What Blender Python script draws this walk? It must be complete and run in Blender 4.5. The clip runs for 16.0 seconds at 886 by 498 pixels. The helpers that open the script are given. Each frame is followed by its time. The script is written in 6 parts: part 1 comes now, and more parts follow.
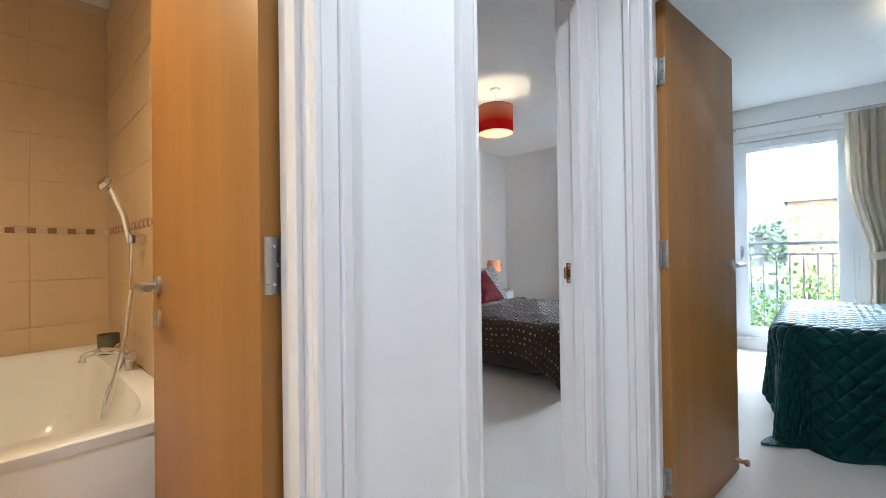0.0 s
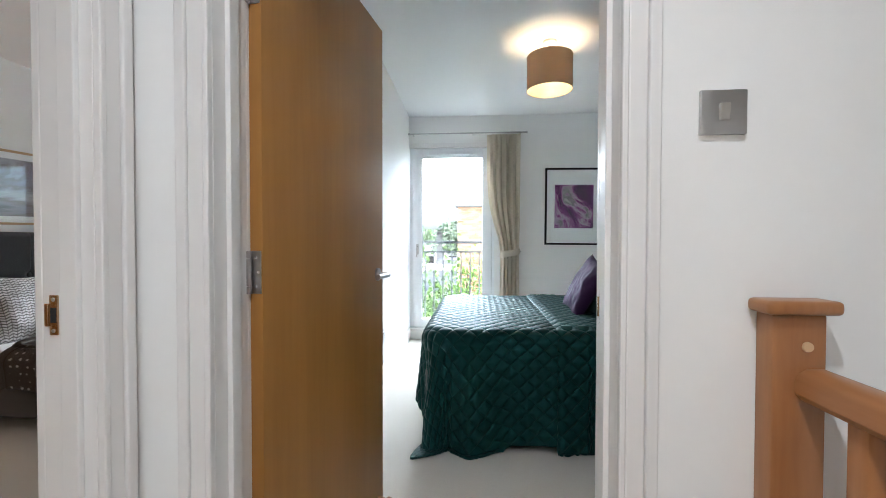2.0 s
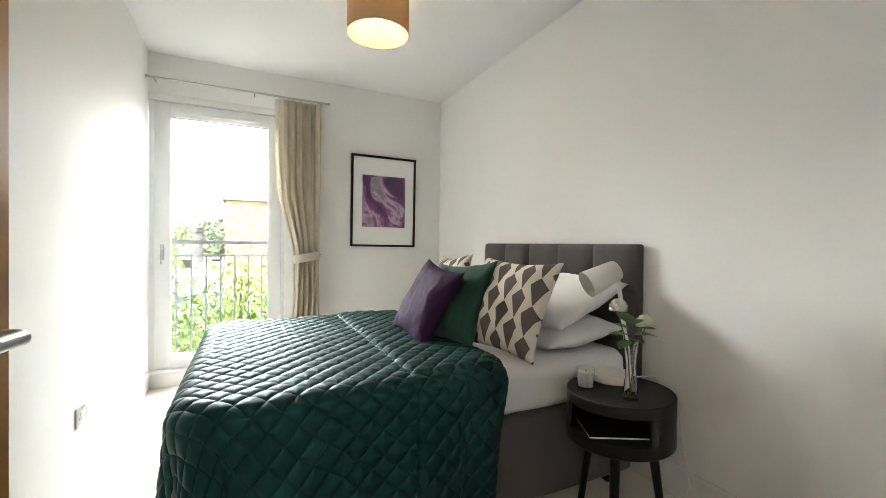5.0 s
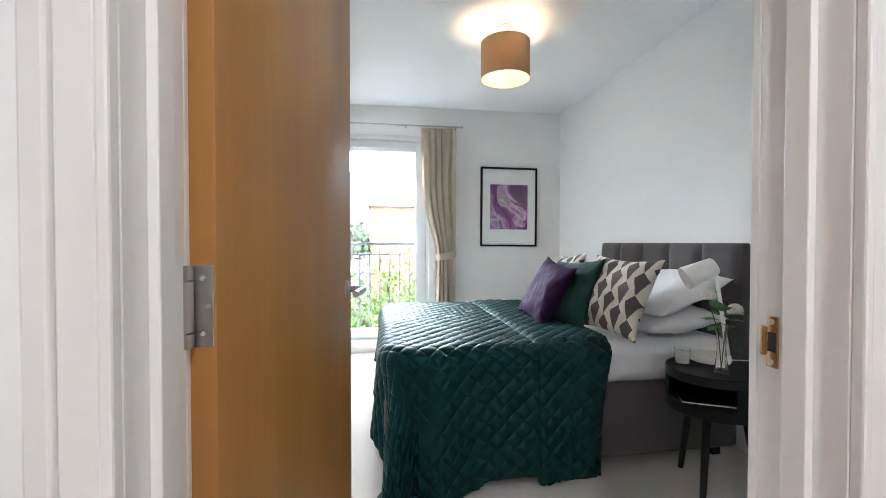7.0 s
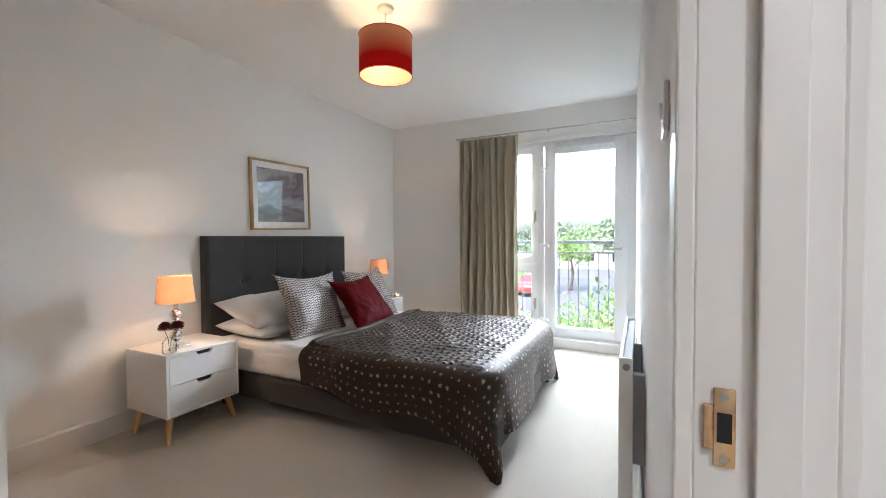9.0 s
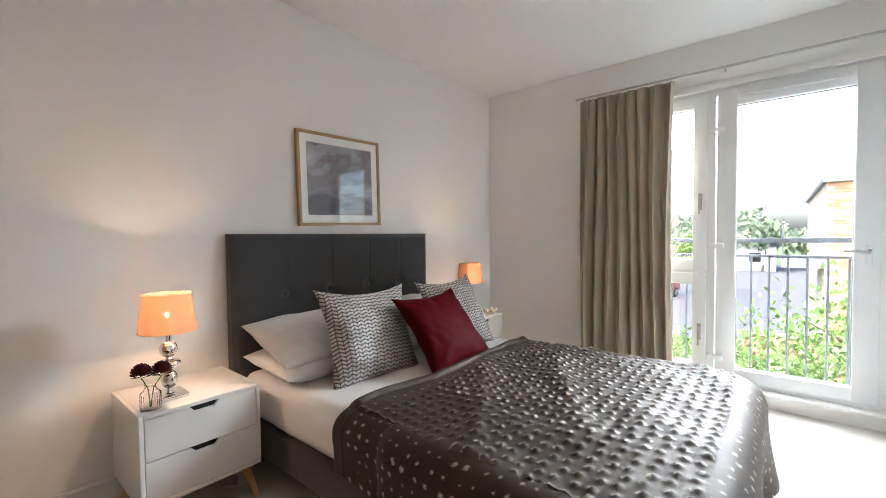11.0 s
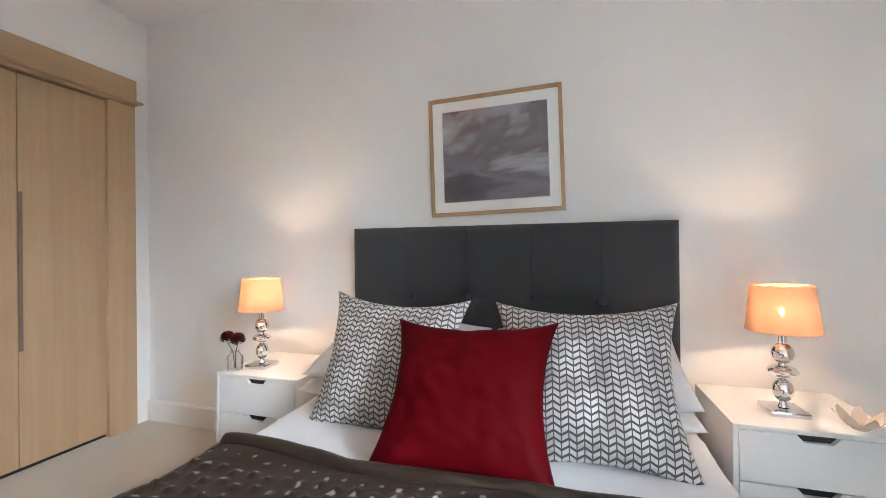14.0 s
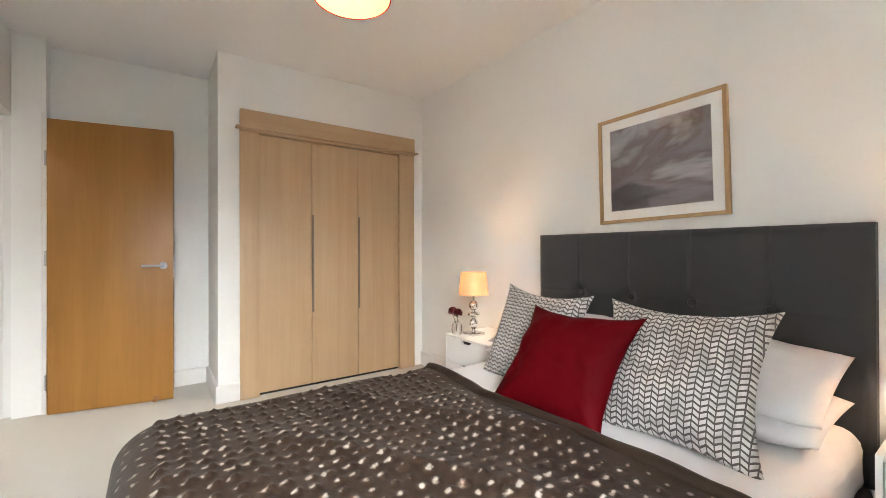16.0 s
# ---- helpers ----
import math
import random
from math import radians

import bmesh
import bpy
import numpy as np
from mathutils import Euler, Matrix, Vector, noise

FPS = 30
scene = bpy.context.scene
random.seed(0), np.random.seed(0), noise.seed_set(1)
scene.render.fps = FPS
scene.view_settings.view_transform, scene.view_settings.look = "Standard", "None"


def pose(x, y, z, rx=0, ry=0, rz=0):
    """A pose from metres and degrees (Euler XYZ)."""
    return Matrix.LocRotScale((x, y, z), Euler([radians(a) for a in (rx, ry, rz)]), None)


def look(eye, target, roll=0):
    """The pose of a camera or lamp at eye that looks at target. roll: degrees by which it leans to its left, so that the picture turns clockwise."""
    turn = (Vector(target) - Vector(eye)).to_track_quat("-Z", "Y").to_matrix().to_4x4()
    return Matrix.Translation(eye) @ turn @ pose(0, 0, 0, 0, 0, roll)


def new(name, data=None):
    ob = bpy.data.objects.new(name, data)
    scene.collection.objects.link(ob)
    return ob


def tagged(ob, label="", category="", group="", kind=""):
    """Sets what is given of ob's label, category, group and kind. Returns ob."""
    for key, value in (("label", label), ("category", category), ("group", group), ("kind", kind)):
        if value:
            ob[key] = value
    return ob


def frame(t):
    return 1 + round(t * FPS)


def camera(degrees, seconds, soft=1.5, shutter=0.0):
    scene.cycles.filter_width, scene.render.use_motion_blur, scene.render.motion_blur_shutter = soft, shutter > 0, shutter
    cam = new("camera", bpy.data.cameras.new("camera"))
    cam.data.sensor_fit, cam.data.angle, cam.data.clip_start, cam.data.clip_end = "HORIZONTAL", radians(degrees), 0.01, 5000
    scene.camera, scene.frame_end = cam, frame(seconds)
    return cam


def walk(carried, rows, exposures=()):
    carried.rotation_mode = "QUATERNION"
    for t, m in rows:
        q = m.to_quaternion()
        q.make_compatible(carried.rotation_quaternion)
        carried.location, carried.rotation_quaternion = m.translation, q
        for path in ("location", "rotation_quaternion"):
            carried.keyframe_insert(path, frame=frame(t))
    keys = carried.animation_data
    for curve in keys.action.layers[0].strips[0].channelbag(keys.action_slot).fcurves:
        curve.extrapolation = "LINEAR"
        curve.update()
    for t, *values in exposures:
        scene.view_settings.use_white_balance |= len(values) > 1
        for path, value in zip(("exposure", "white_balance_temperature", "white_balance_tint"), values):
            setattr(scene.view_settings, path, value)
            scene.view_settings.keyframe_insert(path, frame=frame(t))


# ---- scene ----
cam = camera(94.9, 16.0, soft=0.8)
PATH = [
    (0, (0.125, -0.075, 1.07), (-1.227, 1.399, 1.084), -0.8),
    (0.2, (0.147, -0.065, 1.1), (-1.076, 1.518, 1.071), -0.7),
    (0.5, (0.18, 0.029, 1.101), (-0.865, 1.733, 1.078), -0.8),
    (1, (0.212, 0.203, 1.118), (-0.511, 2.067, 1.08), 0.0),
    (1.5, (0.221, 0.399, 1.132), (-0.206, 2.353, 1.095), -0.0),
    (2, (0.23, 0.661, 1.123), (0.061, 2.654, 1.085), 0.1),
    (2.5, (0.2, 0.932, 1.109), (0.296, 2.929, 1.077), 0.1),
    (3, (0.165, 1.237, 1.103), (0.522, 3.205, 1.072), 0.0),
    (3.5, (0.143, 1.47, 1.089), (0.747, 3.376, 1.06), 0.1),
    (3.7, (0.177, 1.574, 1.085), (0.853, 3.456, 1.067), 0.6),
    (5.8, (0.049, 1.517, 1.131), (0.934, 3.31, 1.101), 0.4),
    (6, (0.018, 1.453, 1.134), (0.836, 3.278, 1.107), 0.3),
    (6.5, (-0.060, 1.233, 1.146), (0.553, 3.137, 1.116), 0.0),
    (7, (-0.066, 1.031, 1.128), (0.231, 3.008, 1.096), 0.0),
    (7.5, (-0.105, 0.879, 1.124), (-0.171, 2.877, 1.093), -0.2),
    (8, (-0.22, 0.841, 1.132), (-0.617, 2.8, 1.093), -0.1),
    (8.5, (-0.412, 0.855, 1.142), (-1.089, 2.735, 1.104), 0.0),
    (8.8, (-0.535, 0.868, 1.158), (-1.345, 2.696, 1.112), -0.2),
    (9, (-0.623, 0.897, 1.163), (-1.494, 2.697, 1.111), -0.3),
    (9.5, (-0.825, 1.036, 1.152), (-1.830, 2.764, 1.100), -0.6),
    (10, (-0.975, 1.246, 1.132), (-2.064, 2.923, 1.084), -0.65),
    (10.2, (-1.020, 1.345, 1.146), (-2.138, 3.000, 1.092), -0.7),
    (12.3, (-1.362, 2.821, 1.182), (-3.128, 3.758, 1.11), -0.1),
    (12.5, (-1.367, 2.977, 1.186), (-3.215, 3.738, 1.111), -0.2),
    (13, (-1.432, 3.299, 1.15), (-3.399, 3.66, 1.121), -0.7),
    (13.5, (-1.487, 3.612, 1.104), (-3.481, 3.465, 1.104), -0.8),
    (14, (-1.488, 3.821, 1.074), (-3.4, 3.235, 1.079), -0.6),
    (14.5, (-1.44, 4.027, 1.058), (-3.186, 3.051, 1.068), -0.5),
    (15, (-1.381, 4.251, 1.066), (-2.916, 2.969, 1.082), -0.4),
    (15.5, (-1.332, 4.411, 1.07), (-2.665, 2.92, 1.09), -0.1),
    (16, (-1.333, 4.544, 1.094), (-2.495, 2.916, 1.101), -0.2),
]
EXPOSURES = [(0.0, 4.75, 5250, 5), (0.5, 4.65, 5200, 4), (1.0, 4.5, 5500, 5), (1.5, 4.65, 5750, 6), (2.0, 4.65, 5700, 6), (3.5, 5.0, 6150, 7), (6.0, 4.95, 7000, 8), (6.5, 5.05, 6450, 10), (7.5, 4.9, 5600, 7), (8.0, 4.9, 5650, 7), (9.5, 4.6, 6000, 7), (10.2, 4.55, 6250, 8), (12.4, 5.16, 5700, 8), (13.0, 5.08, 5700, 8), (14.0, 5.0, 5800, 8), (16.0, 5.15, 6550, 8)]
walk(cam, [(t, look(eye, target, roll)) for t, eye, target, roll in PATH], EXPOSURES)

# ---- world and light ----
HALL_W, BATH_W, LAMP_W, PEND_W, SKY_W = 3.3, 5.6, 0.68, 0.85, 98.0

world = bpy.data.worlds.new("world")
scene.world = world
world.use_nodes = True
wn = world.node_tree
sky = wn.nodes.new("ShaderNodeTexSky")
sky.sky_type, sky.sun_disc = "NISHITA", False
sky.sun_elevation, sky.sun_rotation = radians(50), radians(200)
sky.air_density, sky.dust_density, sky.ozone_density = 1.0, 5.0, 1.0
wn.nodes["Background"].inputs[1].default_value = 0.045
wn.links.new(sky.outputs[0], wn.nodes["Background"].inputs[0])

sun = new("sun", bpy.data.lights.new("sun", "SUN"))
sun.data.energy, sun.data.angle, sun.data.color = 0.2, radians(30), (1.0, 0.97, 0.93)
sun.matrix_world = look((0, 0, 20), (3.0, 8.0, 4.0))


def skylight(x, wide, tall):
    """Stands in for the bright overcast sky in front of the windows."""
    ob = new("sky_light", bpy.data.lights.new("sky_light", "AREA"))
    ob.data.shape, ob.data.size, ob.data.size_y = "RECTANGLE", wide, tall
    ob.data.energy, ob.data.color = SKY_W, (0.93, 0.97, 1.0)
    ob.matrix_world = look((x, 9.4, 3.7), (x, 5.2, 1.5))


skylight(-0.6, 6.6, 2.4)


def bulb(name, x, y, z, watts, colour=(1.0, 0.62, 0.3), size=0.03):
    ob = new(name, bpy.data.lights.new(name, "POINT"))
    ob.data.energy, ob.data.color, ob.data.shadow_soft_size = watts, colour, size
    ob.location = (x, y, z)
    return ob


# ---- materials ----
def material(name, colour, rough=0.6, metal=0.0, vary=0.06, grain=20.0, bump=0.0, bump_scale=200.0, coat=0.0, sheen=0.0, spec=0.5):
    m = bpy.data.materials.new(name)
    m.use_nodes = True
    nt = m.node_tree
    b = nt.nodes["Principled BSDF"]
    b.inputs["Roughness"].default_value, b.inputs["Metallic"].default_value = rough, metal
    b.inputs["Coat Weight"].default_value, b.inputs["Sheen Weight"].default_value = coat, sheen
    b.inputs["Specular IOR Level"].default_value = spec
    b.inputs["Base Color"].default_value = (*colour, 1)
    if vary or bump:
        tc = nt.nodes.new("ShaderNodeTexCoord")
        out = tc.outputs["Object"]
    if vary:
        n1, n2 = nt.nodes.new("ShaderNodeTexNoise"), nt.nodes.new("ShaderNodeTexNoise")
        n1.inputs["Scale"].default_value, n1.inputs["Detail"].default_value = grain, 6
        n2.inputs["Scale"].default_value, n2.inputs["Detail"].default_value = 1.3, 3
        mix = nt.nodes.new("ShaderNodeMix")
        mix.data_type = "RGBA"
        add = nt.nodes.new("ShaderNodeMath")
        add.operation = "MULTIPLY_ADD"
        add.inputs[1].default_value = 0.5
        half = nt.nodes.new("ShaderNodeMath")
        half.operation = "MULTIPLY"
        half.inputs[1].default_value = 0.5
        for n in (n1, n2):
            nt.links.new(out, n.inputs["Vector"])
        nt.links.new(n1.outputs["Fac"], half.inputs[0])
        nt.links.new(n2.outputs["Fac"], add.inputs[0])
        nt.links.new(half.outputs[0], add.inputs[2])
        nt.links.new(add.outputs[0], mix.inputs["Factor"])
        mix.inputs["A"].default_value = (*[max(0, c * (1 - vary)) for c in colour], 1)
        mix.inputs["B"].default_value = (*[min(1, c * (1 + vary)) for c in colour], 1)
        nt.links.new(mix.outputs["Result"], b.inputs["Base Color"])
    if bump:
        nb = nt.nodes.new("ShaderNodeTexNoise")
        nb.inputs["Scale"].default_value, nb.inputs["Detail"].default_value = bump_scale, 3
        bp = nt.nodes.new("ShaderNodeBump")
        bp.inputs["Strength"].default_value, bp.inputs["Distance"].default_value = bump, 0.004
        nt.links.new(out, nb.inputs["Vector"])
        nt.links.new(nb.outputs["Fac"], bp.inputs["Height"])
        nt.links.new(bp.outputs["Normal"], b.inputs["Normal"])
    return m


def wood(name, dark, light, rough=0.4, scale=(14, 14, 0.9), coat=0.0, contrast=1.0):
    """Veneer or timber with grain along its local z."""
    m = material(name, light, rough, vary=0, coat=coat)
    nt = m.node_tree
    b = nt.nodes["Principled BSDF"]
    tc, mp = nt.nodes.new("ShaderNodeTexCoord"), nt.nodes.new("ShaderNodeMapping")
    mp.inputs["Scale"].default_value = scale
    n1, n2 = nt.nodes.new("ShaderNodeTexNoise"), nt.nodes.new("ShaderNodeTexNoise")
    n1.inputs["Scale"].default_value, n1.inputs["Detail"].default_value, n1.inputs["Distortion"].default_value = 1.0, 8, 0.6
    n2.inputs["Scale"].default_value, n2.inputs["Detail"].default_value = 6.0, 4
    ramp = nt.nodes.new("ShaderNodeValToRGB")
    ramp.color_ramp.elements[0].color, ramp.color_ramp.elements[1].color = (*dark, 1), (*light, 1)
    ramp.color_ramp.elements[0].position, ramp.color_ramp.elements[1].position = 0.5 - 0.22 / contrast, 0.5 + 0.22 / contrast
    mx = nt.nodes.new("ShaderNodeMath")
    mx.operation, mx.inputs[1].default_value = "MULTIPLY_ADD", 0.3
    sc = nt.nodes.new("ShaderNodeMath")
    sc.operation, sc.inputs[1].default_value = "MULTIPLY", 0.7
    nt.links.new(tc.outputs["Object"], mp.inputs["Vector"])
    for n in (n1, n2):
        nt.links.new(mp.outputs["Vector"], n.inputs["Vector"])
    nt.links.new(n1.outputs["Fac"], sc.inputs[0])
    nt.links.new(n2.outputs["Fac"], mx.inputs[0])
    nt.links.new(sc.outputs[0], mx.inputs[2])
    nt.links.new(mx.outputs[0], ramp.inputs["Fac"])
    nt.links.new(ramp.outputs["Color"], b.inputs["Base Color"])
    bp = nt.nodes.new("ShaderNodeBump")
    bp.inputs["Strength"].default_value, bp.inputs["Distance"].default_value = 0.06, 0.002
    nt.links.new(mx.outputs[0], bp.inputs["Height"])
    nt.links.new(bp.outputs["Normal"], b.inputs["Normal"])
    return m


def glass(name, rough=0.0, tint=(1, 1, 1)):
    m = material(name, tint, rough, vary=0)
    b = m.node_tree.nodes["Principled BSDF"]
    b.inputs["Transmission Weight"].default_value, b.inputs["IOR"].default_value = 1.0, 1.45
    return m


def shade_cloth(name, colour, through_colour):
    """Lampshade fabric that lets light through."""
    m = material(name, colour, 0.9, vary=0.04, grain=150, spec=0.1)
    nt = m.node_tree
    tr, mix = nt.nodes.new("ShaderNodeBsdfTranslucent"), nt.nodes.new("ShaderNodeMixShader")
    tr.inputs["Color"].default_value = (*through_colour, 1)
    mix.inputs[0].default_value = 0.5
    nt.links.new(nt.nodes["Principled BSDF"].outputs[0], mix.inputs[1])
    nt.links.new(tr.outputs[0], mix.inputs[2])
    nt.links.new(mix.outputs[0], nt.nodes["Material Output"].inputs["Surface"])
    return m


def backlit(m, share):
    """Woven cloth that daylight shines through."""
    nt = m.node_tree
    b = nt.nodes["Principled BSDF"]
    tr, mix = nt.nodes.new("ShaderNodeBsdfTranslucent"), nt.nodes.new("ShaderNodeMixShader")
    nt.links.new(b.inputs["Base Color"].links[0].from_socket, tr.inputs["Color"])
    mix.inputs[0].default_value = share
    nt.links.new(b.outputs[0], mix.inputs[1])
    nt.links.new(tr.outputs[0], mix.inputs[2])
    nt.links.new(mix.outputs[0], nt.nodes["Material Output"].inputs["Surface"])


def glow(name, colour, strength):
    m = material(name, colour, 0.5, vary=0)
    b = m.node_tree.nodes["Principled BSDF"]
    b.inputs["Emission Color"].default_value, b.inputs["Emission Strength"].default_value = (*colour, 1), strength
    return m


M_WALL = material("wall_paint", (0.86, 0.85, 0.83), 0.85, vary=0.015, grain=60, bump=0.05, bump_scale=350, spec=0.15)
M_CEIL = material("ceiling_paint", (0.87, 0.865, 0.86), 0.9, vary=0.015, grain=40, bump=0.04, bump_scale=300, spec=0.1)
M_GLOSS = material("white_gloss", (0.80, 0.78, 0.76), 0.3, vary=0.015, bump=0.02, bump_scale=60)
M_UPVC = material("white_plastic_frame", (0.82, 0.83, 0.84), 0.3, vary=0.01)
M_CARPET = material("carpet", (0.60, 0.55, 0.48), 0.95, vary=0.1, grain=45, bump=0.9, bump_scale=420, sheen=0.3, spec=0.1)
M_HALLFLOOR = wood("oak_floor", (0.36, 0.22, 0.12), (0.5, 0.33, 0.19), 0.35)
M_DOOR = wood("oak_veneer_door", (0.29, 0.128, 0.025), (0.41, 0.198, 0.045), 0.42, (9, 9, 0.6), coat=0.0, contrast=0.8)
M_LIGHTOAK = wood("pale_oak", (0.47, 0.31, 0.175), (0.55, 0.38, 0.225), 0.45, (22, 22, 0.7))
M_PINE = wood("pine", (0.27, 0.108, 0.035), (0.39, 0.175, 0.064), 0.35, (16, 16, 1.5), coat=0.2)
M_LEGWOOD = wood("leg_wood", (0.50, 0.28, 0.11), (0.62, 0.38, 0.17), 0.45, (25, 25, 3))
M_STEEL = material("brushed_steel", (0.50, 0.49, 0.48), 0.3, 1.0, vary=0.05, grain=120)
M_CHROME = material("chrome", (0.75, 0.75, 0.76), 0.06, 1.0, vary=0)
M_BRASS = material("strike_metal", (0.62, 0.42, 0.25), 0.25, 1.0, vary=0.05)
M_GLASS = glass("clear_glass")
M_DARK = material("dark_void", (0.02, 0.02, 0.02), 0.9, vary=0)
M_CHAR = material("charcoal_fabric", (0.058, 0.060, 0.064), 0.9, vary=0.18, grain=180, bump=0.5, bump_scale=700, sheen=0.2, spec=0.15)
M_BROWNBASE = material("dark_brown_fabric", (0.050, 0.042, 0.038), 0.9, vary=0.15, grain=150, bump=0.4, bump_scale=600, sheen=0.2, spec=0.15)
M_PLUMGREY = material("grey_brown_fabric", (0.10, 0.088, 0.088), 0.9, vary=0.12, grain=150, bump=0.4, bump_scale=600, sheen=0.25, spec=0.15)
M_LINEN = material("white_cotton", (0.76, 0.755, 0.765), 0.85, vary=0.03, grain=8, bump=0.6, bump_scale=9, sheen=0.1, spec=0.2)
M_WHITELAC = material("white_lacquer", (0.80, 0.79, 0.78), 0.35, vary=0.01)
M_BLACKLAC = material("black_lacquer", (0.008, 0.008, 0.009), 0.42, vary=0.1, bump=0.02, spec=0.25)
M_CURTAIN = material("oatmeal_curtain", (0.50, 0.43, 0.33), 0.85, vary=0.06, grain=120, bump=0.25, bump_scale=500, sheen=0.15, spec=0.15)
M_CURTAIN2 = material("cream_curtain", (0.76, 0.70, 0.59), 0.85, vary=0.06, grain=120, bump=0.25, bump_scale=500, sheen=0.15, spec=0.15)
backlit(M_CURTAIN2, 0.55)
backlit(M_CURTAIN, 0.09)
M_BLACKFRAME = material("black_frame", (0.009, 0.009, 0.010), 0.5, vary=0.1, spec=0.2)
M_OAKFRAME = wood("oak_frame", (0.40, 0.25, 0.12), (0.52, 0.34, 0.17), 0.45, (20, 20, 2))
M_MOUNT = material("white_mount", (0.92, 0.92, 0.90), 0.8, vary=0.01)
M_RED = material("red_velvet", (0.075, 0.0007, 0.0028), 0.6, vary=0.25, grain=5, bump=0.04, bump_scale=300, sheen=0.0, spec=0.05)
M_PURPLE = material("purple_velvet", (0.030, 0.008, 0.040), 0.7, vary=0.15, grain=5, bump=0.1, bump_scale=300, sheen=0.0, spec=0.12)
M_GREENVEL = material("green_velvet", (0.008, 0.045, 0.036), 0.75, vary=0.15, grain=5, bump=0.1, bump_scale=300, sheen=0.1, spec=0.25)
M_SOCKET = material("white_socket", (0.78, 0.77, 0.75), 0.35, vary=0.01)


# ---- mesh helpers ----
def box(bm, x0, x1, y0, y1, z0, z1, bevel=0.0, segments=2):
    made = bmesh.ops.create_cube(bm, size=1)["verts"]
    for v in made:
        v.co = Vector(((x0 + x1) / 2 + v.co.x * (x1 - x0), (y0 + y1) / 2 + v.co.y * (y1 - y0), (z0 + z1) / 2 + v.co.z * (z1 - z0)))
    if bevel:
        edges = list({e for v in made for e in v.link_edges})
        bmesh.ops.bevel(bm, geom=edges, offset=bevel, segments=segments, profile=0.5, affect="EDGES")
    return bm


def cube(*args, **kw):
    return box(bmesh.new(), *args, **kw)


def lathe(profile, segs=32, bm=None):
    """Turns a profile of (radius, z) round the z axis."""
    bm = bm or bmesh.new()
    rings = []
    for r, z in profile:
        if r < 1e-5:
            rings.append([bm.verts.new((0, 0, z))])
        else:
            rings.append([bm.verts.new((r * math.cos(2 * math.pi * i / segs), r * math.sin(2 * math.pi * i / segs), z)) for i in range(segs)])
    for a, b in zip(rings, rings[1:]):
        for i in range(segs):
            j = (i + 1) % segs
            if len(a) == 1 and len(b) == 1:
                continue
            if len(a) == 1:
                bm.faces.new((a[0], b[j], b[i]))
            elif len(b) == 1:
                bm.faces.new((a[i], a[j], b[0]))
            else:
                bm.faces.new((a[i], a[j], b[j], b[i]))
    return bm


def tube(points, radius, segs=10, bm=None, taper=None):
    """A round bar along points; taper: radius at each point."""
    bm = bm or bmesh.new()
    pts = [Vector(p) for p in points]
    rings = []
    for i, p in enumerate(pts):
        d = (pts[min(i + 1, len(pts) - 1)] - pts[max(i - 1, 0)]).normalized()
        q = d.to_track_quat("Z", "Y")
        r = taper[i] if taper else radius
        rings.append([bm.verts.new(p + q @ Vector((r * math.cos(2 * math.pi * k / segs), r * math.sin(2 * math.pi * k / segs), 0))) for k in range(segs)])
    for a, b in zip(rings, rings[1:]):
        for k in range(segs):
            bm.faces.new((a[k], a[(k + 1) % segs], b[(k + 1) % segs], b[k]))
    bm.faces.new(list(reversed(rings[0])))
    bm.faces.new(rings[-1])
    return bm


def moved(bm, m):
    bmesh.ops.transform(bm, matrix=m, verts=bm.verts)
    return bm


def mesh_of(name, bm, mat, smooth=True):
    me = bpy.data.meshes.new(name)
    bmesh.ops.recalc_face_normals(bm, faces=bm.faces)
    bm.to_mesh(me)
    bm.free()
    me.materials.append(mat)
    if smooth:
        me.shade_smooth()
        me.set_sharp_from_angle(angle=radians(35))
    return me


def part(name, bm, mat, parent, label="", smooth=True):
    ob = new(name, mesh_of(name, bm, mat, smooth))
    ob.parent = parent
    return tagged(ob, label)


def thing(name, loc, label, category, group="", kind="", turn=0.0):
    ob = new(name)
    ob.matrix_basis = pose(*loc, 0, 0, turn)
    ob.empty_display_size = 0.1
    return tagged(ob, label, category, group, kind)


def solid(name, bm, mat, label, category, group="", kind="", loc=(0, 0, 0), turn=0.0):
    """A thing that is one mesh."""
    ob = new(name, mesh_of(name, bm, mat))
    ob.matrix_basis = pose(*loc, 0, 0, turn)
    return tagged(ob, label, category, group, kind)


def structure(name, bm, mat, label="", category=""):
    ob = new(name, mesh_of(name, bm, mat, False))
    return tagged(ob, label or name.replace("_", " "), category or name.split("_")[0], "", "structure")


